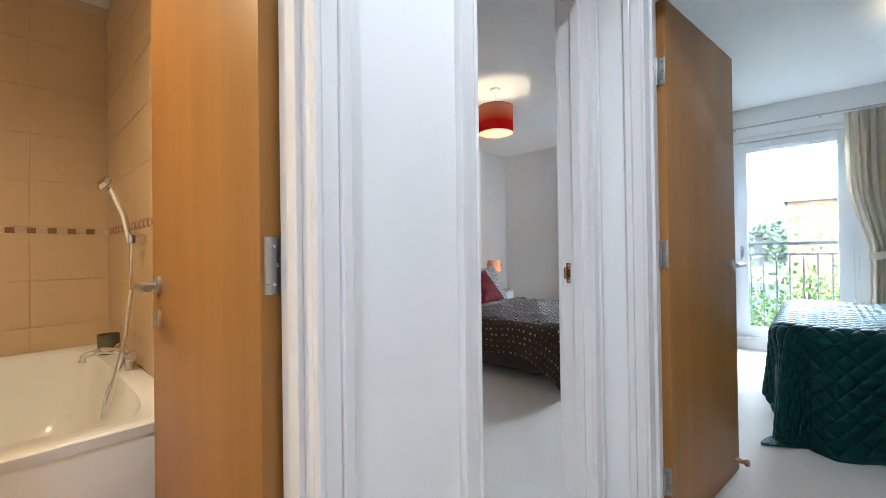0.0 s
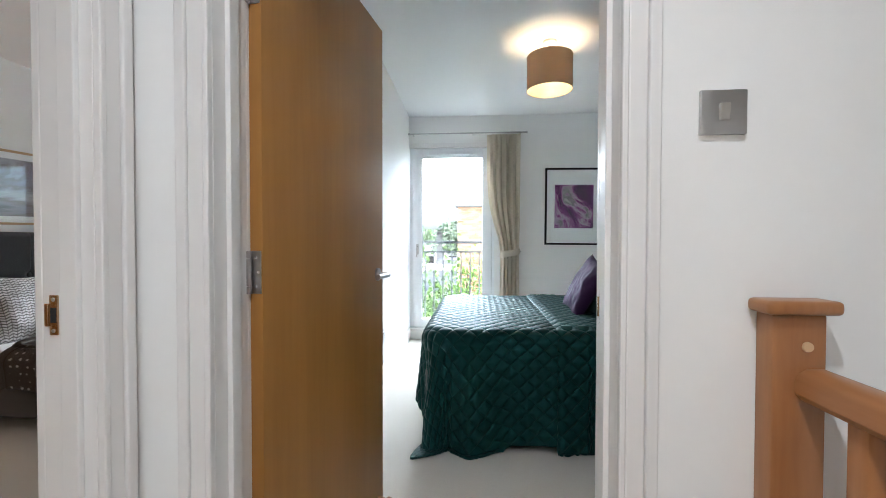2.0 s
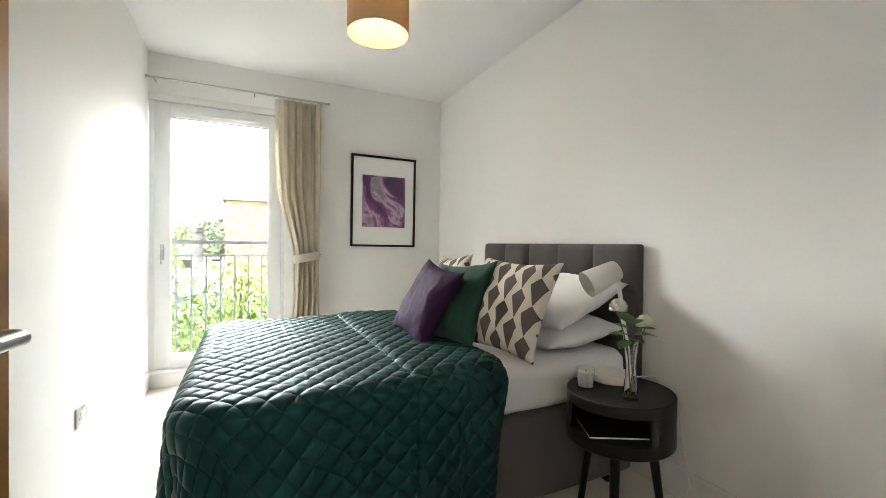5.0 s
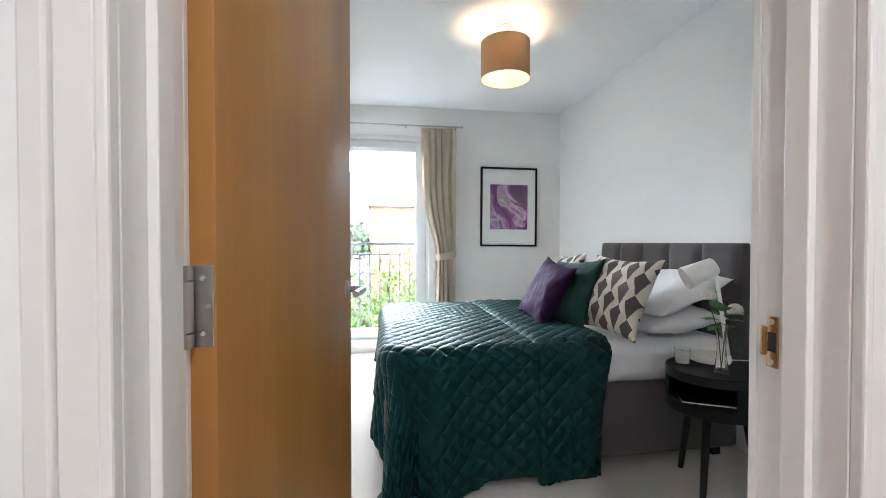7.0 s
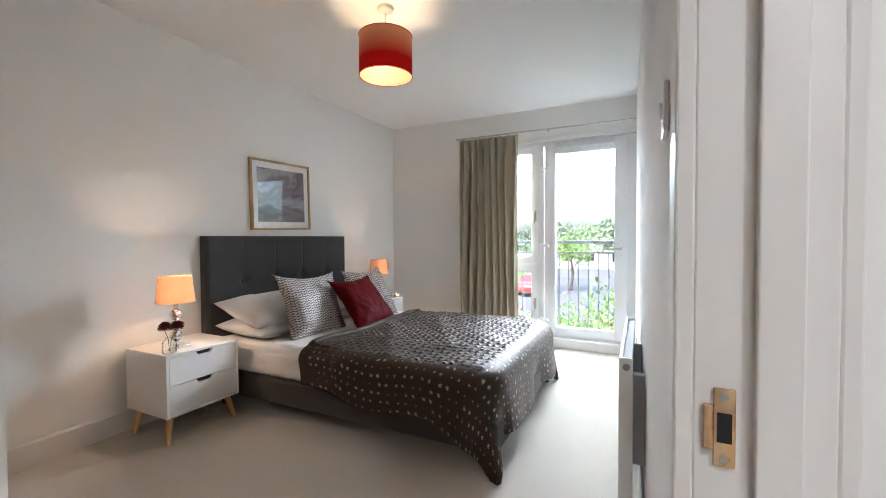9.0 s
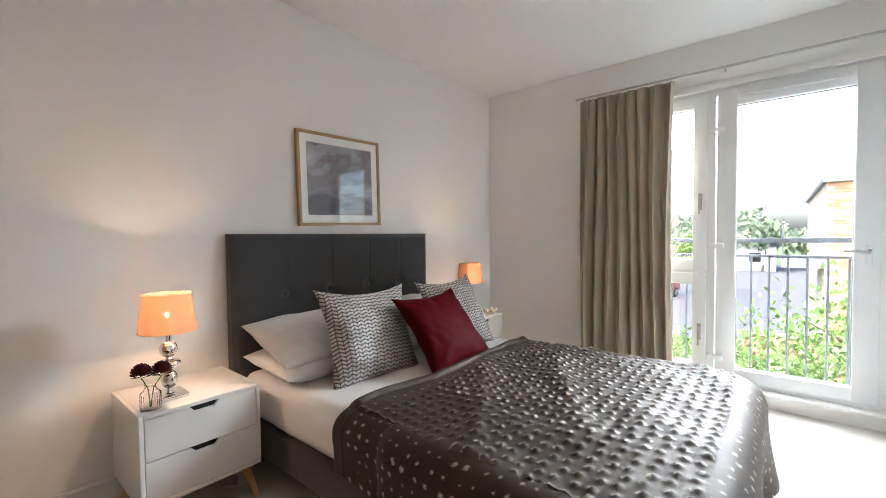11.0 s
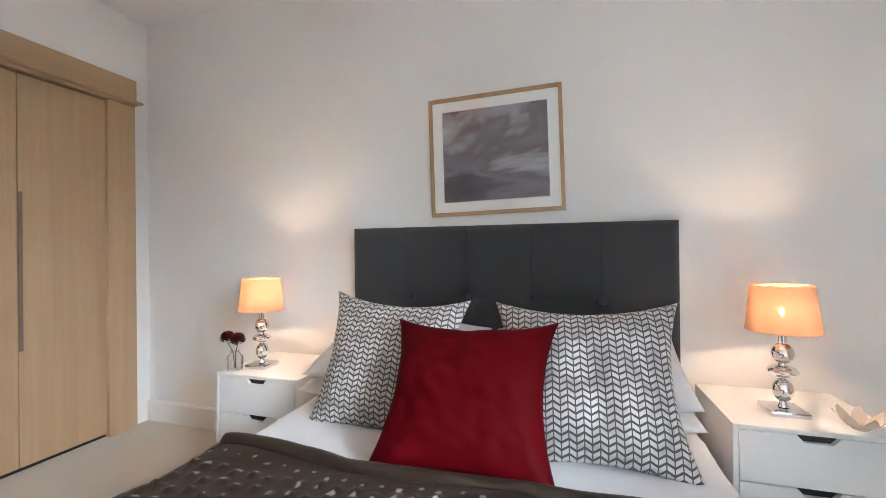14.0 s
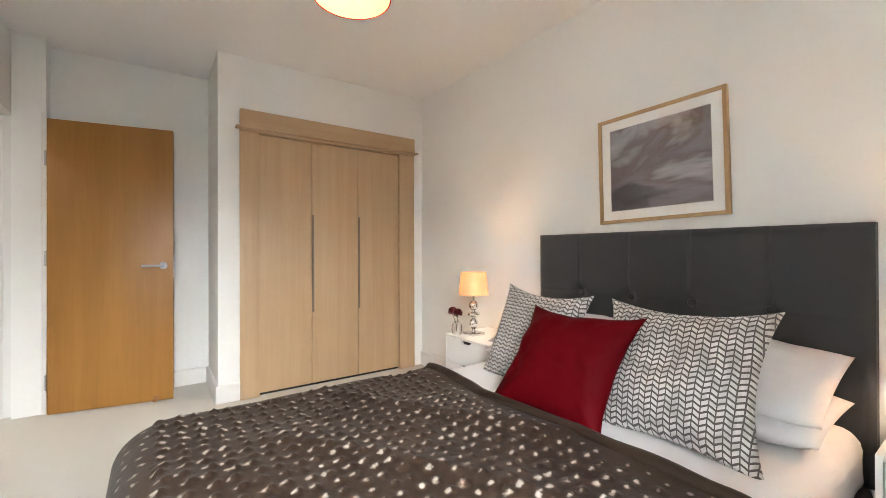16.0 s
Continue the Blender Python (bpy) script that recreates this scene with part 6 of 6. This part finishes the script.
    part("spray_head", moved(lathe([(0, 0), (0.034, 0), (0.036, 0.008), (0.022, 0.02), (0, 0.022)], 20), pose(h - 0.034, y1 - 0.125, zt + 0.815, 60, 0, 20)), M_CHROME, hs)
    part("wall_bracket", cube(h + 0.005, h + 0.04, y1 - 0.06, y1 + 0.01, zt + 0.56, zt + 0.60, bevel=0.004), M_CHROME, hs)
    solid("tumbler", lathe([(0, 0), (0.045, 0), (0.048, 0.10), (0.045, 0.10), (0.042, 0.006), (0, 0.006)], 24), material("smoked_glass", (0.10, 0.09, 0.06), 0.15, vary=0.1), "dark glass tumbler on the bath's edge", "tumbler", loc=(BX + 0.36, y1 - 0.05, zt))


bath()


# ---- outside ----
M_GRASS = material("grass", (0.07, 0.105, 0.035), 0.9, vary=0.3, grain=3, bump=0.6, bump_scale=60)
M_ROAD = material("asphalt", (0.09, 0.09, 0.095), 0.85, vary=0.15, grain=20)
M_PAVE = material("paving", (0.34, 0.32, 0.30), 0.85, vary=0.12, grain=8)
M_LEAVES = material("foliage", (0.13, 0.22, 0.05), 0.6, vary=0.4, grain=3)
# far leaves: green made paler and greyer, distance haze mixed into the colour
M_LEAVES_HAZED = material("far_foliage_hazed", (0.16, 0.21, 0.14), 0.8, vary=0.35, grain=0.6)
M_BARK = material("bark", (0.12, 0.09, 0.07), 0.9, vary=0.2, bump=0.5, bump_scale=40)
M_BRICK = material("buff_brick", (0.40, 0.22, 0.12), 0.85, vary=0.0)
M_MORTAR = material("mortar", (0.40, 0.33, 0.27), 0.95, vary=0.08)
M_COPING = material("grey_coping", (0.16, 0.165, 0.175), 0.6, vary=0.06)
GZ = -3.0
structure("ground", moved(cube(-400, 400, 5.0, 900, GZ - 0.5, GZ), Matrix.Identity(4)), M_GRASS, "lawn and open ground outside", "ground")
structure("road", cube(-60, 60, 19, 26, GZ, GZ + 0.02), M_ROAD, "asphalt street beyond the garden", "road")
structure("road_drive", cube(-9.5, 2.5, 26, 70, GZ + 0.0, GZ + 0.016), M_ROAD, "asphalt side street", "road")
structure("pavement", cube(-60, 60, 17.2, 19, GZ, GZ + 0.12), M_PAVE, "paved footway with a kerb", "pavement")


def random_brick():
    nt = M_BRICK.node_tree
    b = nt.nodes["Principled BSDF"]
    info, ramp = nt.nodes.new("ShaderNodeNewGeometry"), nt.nodes.new("ShaderNodeValToRGB")
    ramp.color_ramp.elements[0].color, ramp.color_ramp.elements[1].color = (0.30, 0.14, 0.075, 1), (0.52, 0.33, 0.20, 1)
    nt.links.new(info.outputs["Random Per Island"], ramp.inputs["Fac"])
    nt.links.new(ramp.outputs[0], b.inputs["Base Color"])


random_brick()


def neighbour():
    x0, x1, y0, y1, top = -0.42, 9.0, 14.0, 22.0, 2.25
    h = thing("brick_building", (x0, y0, GZ), "flat-roofed buff brick building with a grey coping", "building")
    part("wall", cube(0, x1 - x0, 0.02, y1 - y0, 0, top - GZ), M_MORTAR, h)
    part("coping", cube(-0.08, x1 - x0 + 0.08, -0.08, y1 - y0 + 0.05, top - GZ, top - GZ + 0.10, bevel=0.01), M_COPING, h, "grey metal coping")
    bm = bmesh.new()
    rows = int((top - GZ) / 0.075)
    verts, faces = [], []
    for r in range(rows):
        z0 = (top - GZ) - 0.075 * (r + 1) + 0.005
        n = int(5.4 / 0.225)
        for i in range(n):
            xa = 0.225 * i + (0.1125 if r % 2 else 0) + 0.005
            xb = xa + 0.215
            d = 0.004 * ((i * 7 + r * 13) % 5) / 4
            k = len(verts)
            verts += [(xa, -d, z0), (xb, -d, z0), (xb, -d, z0 + 0.065), (xa, -d, z0 + 0.065), (xa, 0.02, z0), (xb, 0.02, z0), (xb, 0.02, z0 + 0.065), (xa, 0.02, z0 + 0.065)]
            faces += [(k, k + 1, k + 2, k + 3), (k + 4, k, k + 3, k + 7), (k + 1, k + 5, k + 6, k + 2), (k + 3, k + 2, k + 6, k + 7), (k + 4, k + 5, k + 1, k)]
    me = bpy.data.meshes.new("bricks")
    me.from_pydata(verts, [], faces)
    me.materials.append(M_BRICK)
    ob = new("bricks", me)
    ob.parent = h
    tagged(ob, "courses of buff bricks", kind="stuff")
    # a projecting balcony on the near corner
    part("balcony_slab", cube(-0.75, 0.0, 0.3, 2.4, 3.35, 3.5), M_COPING, h)
    for k in range(9):
        part("balcony_bar", tube([(-0.72, 0.35 + 0.25 * k, 3.5), (-0.72, 0.35 + 0.25 * k, 4.4)], 0.012, 6), M_RAIL, h)
    part("balcony_rail", cube(-0.75, -0.69, 0.3, 2.4, 4.4, 4.45), M_RAIL, h)


neighbour()


def crown(rng, centre, size, count, leafsize):
    """A crown of many small leaves, thinner towards its edge, in clumps."""
    verts, faces = [], []
    clumps = [(Vector((rng.gauss(0, 0.42), rng.gauss(0, 0.42), rng.gauss(0, 0.36))), rng.uniform(0.22, 0.42)) for _ in range(max(6, count // 90))]
    for _ in range(count):
        c, s = rng.choice(clumps)
        p = c + Vector((rng.gauss(0, s), rng.gauss(0, s), rng.gauss(0, s * 0.8)))
        p = Vector((centre[0] + p.x * size[0], centre[1] + p.y * size[1], centre[2] + p.z * size[2]))
        q = Euler((rng.uniform(0, 6.3), rng.uniform(0, 6.3), rng.uniform(0, 6.3)))
        l = leafsize * rng.uniform(0.6, 1.4)
        k = len(verts)
        for a in ((-0.5, 0, 0), (0, -0.32, 0.06), (0.5, 0, 0), (0, 0.32, 0.06)):
            v = Vector(a) * l
            v.rotate(q)
            verts.append(tuple(p + v))
        faces.append((k, k + 1, k + 2, k + 3))
    me = bpy.data.meshes.new("crown")
    me.from_pydata(verts, [], faces)
    return me


def tree(x, y, height, spread, seed, count=2600, leafsize=0.16, mat=None, label="leafy green garden tree beside the street"):
    rng = random.Random(seed)
    t = thing("tree", (x, y, GZ), label, "tree", "trees outside")
    trunk = tube([(0, 0, 0), (0.06 * spread, 0.02, height * 0.3), (0.0, 0.05, height * 0.62), (0.05, 0, height * 0.9)], 0.1, 8, taper=[0.035 * height, 0.026 * height, 0.014 * height, 0.004 * height])
    for k in range(7):
        a, z = rng.uniform(0, 6.28), height * rng.uniform(0.35, 0.7)
        r = spread * rng.uniform(0.35, 0.6)
        tube([(0.02, 0.02, z), (r * 0.5 * math.cos(a), r * 0.5 * math.sin(a), z + 0.12 * height), (r * math.cos(a), r * math.sin(a), z + 0.2 * height)], 0.02, 6, trunk, [0.012 * height, 0.007 * height, 0.002 * height])
    part("trunk", trunk, M_BARK, t)
    me = crown(rng, (0, 0, height * 0.68), (spread * 0.62, spread * 0.62, height * 0.30), count, leafsize)
    me.materials.append(mat or M_LEAVES)
    ob = new("crown", me)
    ob.parent = t
    return t


tree(0.0, 8.3, 3.9, 1.9, 3, 6500, 0.075, label="young leafy tree just outside the window")
tree(-1.5, 9.0, 2.9, 1.6, 5, 5200, 0.085, label="low leafy shrub tree below the balcony")
tree(-3.4, 9.8, 2.2, 1.6, 8, 4600, 0.085, label="low leafy shrub tree below the balcony")
tree(-5.5, 34, 4.6, 3.0, 12, 1500, 0.24)
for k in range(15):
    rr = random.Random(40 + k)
    tree(-46 + 5.4 * k + rr.uniform(-1.5, 1.5), 62 + rr.uniform(-6, 10), rr.uniform(5.0, 7.2), 4.6, 60 + k, 1100, 0.62, M_LEAVES_HAZED, "distant broad-leaved tree beyond the street")


def hedge(x0, x1, y, h, seed):
    rng = random.Random(seed)
    verts, faces = [], []
    for _ in range(5200):
        p = Vector((rng.uniform(x0, x1), y + rng.gauss(0, 0.35), GZ + h * rng.uniform(0.05, 1.0) ** 0.7 + 0.12 * rng.gauss(0, 1)))
        q = Euler((rng.uniform(0, 6.3), rng.uniform(0, 6.3), rng.uniform(0, 6.3)))
        k = len(verts)
        for a in ((-0.5, 0, 0), (0, -0.3, 0.05), (0.5, 0, 0), (0, 0.3, 0.05)):
            v = Vector(a) * 0.13 * rng.uniform(0.6, 1.4)
            v.rotate(q)
            verts.append(tuple(p + v))
        faces.append((k, k + 1, k + 2, k + 3))
    me = bpy.data.meshes.new("hedge")
    me.from_pydata(verts, [], faces)
    me.materials.append(M_LEAVES)
    tagged(new("hedge", me), "loose green hedge along the garden's edge", "hedge", "", "stuff")


hedge(-7, 0.2, 11.6, 1.4, 21)
hedge(-8, -0.5, 16.6, 0.9, 22)


def planter(x, y, w, h, z):
    p = thing("brick_planter", (x, y, GZ), "low brown brick garden wall", "garden wall", "low brick walls")
    part("wall", cube(0, w, 0, 0.25, 0, h), M_BROWNWALL, p)
    part("coping", cube(-0.03, w + 0.03, -0.03, 0.28, h, h + 0.06, bevel=0.008), M_PAVE, p)


M_BROWNWALL = material("brown_brick", (0.20, 0.11, 0.08), 0.9, vary=0.25, grain=14, bump=0.3, bump_scale=30)
planter(-2.1, 13.0, 1.7, 1.0, 0)
planter(-1.9, 15.2, 1.5, 1.5, 0)


def car(x, y, turn, paint, label):
    c = thing("car", (x, y, GZ + 0.02), label, "car", "parked cars", turn=turn)
    m = material("car_paint", paint, 0.3, vary=0.02, coat=0.6)
    bm = bmesh.new()
    prof = [(-2.1, 0.35), (-2.15, 0.75), (-1.95, 0.92), (-1.0, 1.0), (-0.35, 1.42), (0.9, 1.45), (1.65, 1.05), (2.05, 0.95), (2.1, 0.4)]
    a = [bm.verts.new((x, -0.85, z)) for x, z in prof]
    b = [bm.verts.new((x, 0.85, z)) for x, z in prof]
    for i in range(len(prof)):
        j = (i + 1) % len(prof)
        bm.faces.new((a[i], a[j], b[j], b[i]))
    bm.faces.new(a)
    bm.faces.new(list(reversed(b)))
    bmesh.ops.bevel(bm, geom=list(bm.edges), offset=0.06, segments=2, profile=0.5, affect="EDGES")
    body = part("body", bm, m, c)
    for s in (-1, 1):
        part("side_window", cube(-0.75, 1.2, s * 0.845 - 0.012, s * 0.845 + 0.012, 1.05, 1.33, bevel=0.005), M_DARK, c, "dark side window")
    for x in (-1.3, 1.3):
        for s in (-1, 1):
            w = part("wheel", moved(lathe([(0, -0.1), (0.3, -0.1), (0.32, -0.05), (0.32, 0.05), (0.3, 0.1), (0, 0.1)], 20), pose(x, s * 0.78, 0.32, 90)), M_DARK, c)
            part("rim", moved(lathe([(0, -0.105), (0.2, -0.105), (0.2, 0.105), (0, 0.105)], 16), pose(x, s * 0.785, 0.32, 90)), M_STEEL, w)


car(-7.5, 31, 80, (0.45, 0.03, 0.03), "red hatchback parked on the street")


def cottage(x, y):
    h = thing("house", (x, y, GZ), "white rendered house with a grey pitched roof", "house", "far houses")
    part("wall", cube(-5, 5, 0, 7, 0, 2.7), M_RENDER, h)
    bm = bmesh.new()
    prof = [(-0.4, 2.7), (3.5, 4.6), (7.4, 2.7)]
    a = [bm.verts.new((-5.3, yy, z)) for yy, z in prof]
    b = [bm.verts.new((5.3, yy, z)) for yy, z in prof]
    for i in range(3):
        j = (i + 1) % 3
        bm.faces.new((a[i], a[j], b[j], b[i]))
    bm.faces.new(a)
    bm.faces.new(list(reversed(b)))
    part("roof", bm, M_COPING, h, "grey slate roof")
    for xx in (-3.2, 0, 3.2):
        wd = part("window", cube(xx - 0.6, xx + 0.6, -0.03, 0.02, 0.9, 2.1), M_UPVC, h)
        part("pane", cube(xx - 0.52, xx + 0.52, -0.04, -0.031, 0.98, 2.02), M_DARK, wd)


M_RENDER = material("white_render", (0.72, 0.71, 0.68), 0.9, vary=0.05)
cottage(-6.5, 58)
cottage(7, 60)


# ---- bathroom tiles ----
def tiles(name, axis, at, u0, u1, out):
    """Tiles on a wall face, each a piece of its own, with a mosaic band between."""
    t = tagged(new(name), "glazed beige wall tiles with a brown mosaic band", "wall", "", "structure")
    th, tw = 0.25, 0.333
    a, b = sorted((at, at + out * 0.004))
    part("grout", cube(a, b, u0, u1, 0.0, CEIL) if axis == "x" else cube(u0, u1, a, b, 0.0, CEIL), M_GROUT, t)
    zs = [(z, min(z + th, CEIL)) for z in (-0.055 + 0.0, 0.195, 0.445, 0.695, 0.945)] + [(z, min(z + th, CEIL)) for z in (1.235, 1.485, 1.735, 1.985, 2.235)]
    n = int(math.ceil((u1 - u0) / tw))
    a, b = sorted((at + out * 0.004, at + out * 0.009))
    for i in range(n):
        ua, ub = u0 + tw * i + 0.0015, min(u0 + tw * (i + 1), u1) - 0.0015
        for z0, z1 in zs:
            z0 = max(z0, 0.0)
            part("tile", cube(a, b, ua, ub, z0 + 0.0015, z1 - 0.0015, bevel=0.001, segments=1) if axis == "x" else cube(ua, ub, a, b, z0 + 0.0015, z1 - 0.0015, bevel=0.001, segments=1), M_TILE, t, smooth=False)
    m = int((u1 - u0) / 0.04)
    for i in range(m):
        ua, ub = u0 + 0.04 * i + 0.002, u0 + 0.04 * (i + 1) - 0.002
        z0, z1 = (1.20, 1.23) if i % 2 else (1.204, 1.226)
        part("mosaic_piece", cube(a, b, ua, ub, z0, z1) if axis == "x" else cube(ua, ub, a, b, z0, z1), M_BORDER if i % 2 else M_TILE, t, smooth=False)


tiles("wall_tiles_west", "x", BX, -1.30, BATH_Y, 1)
tiles("wall_tiles_north", "y", BATH_Y, BX + 0.01, -1.27, -1)
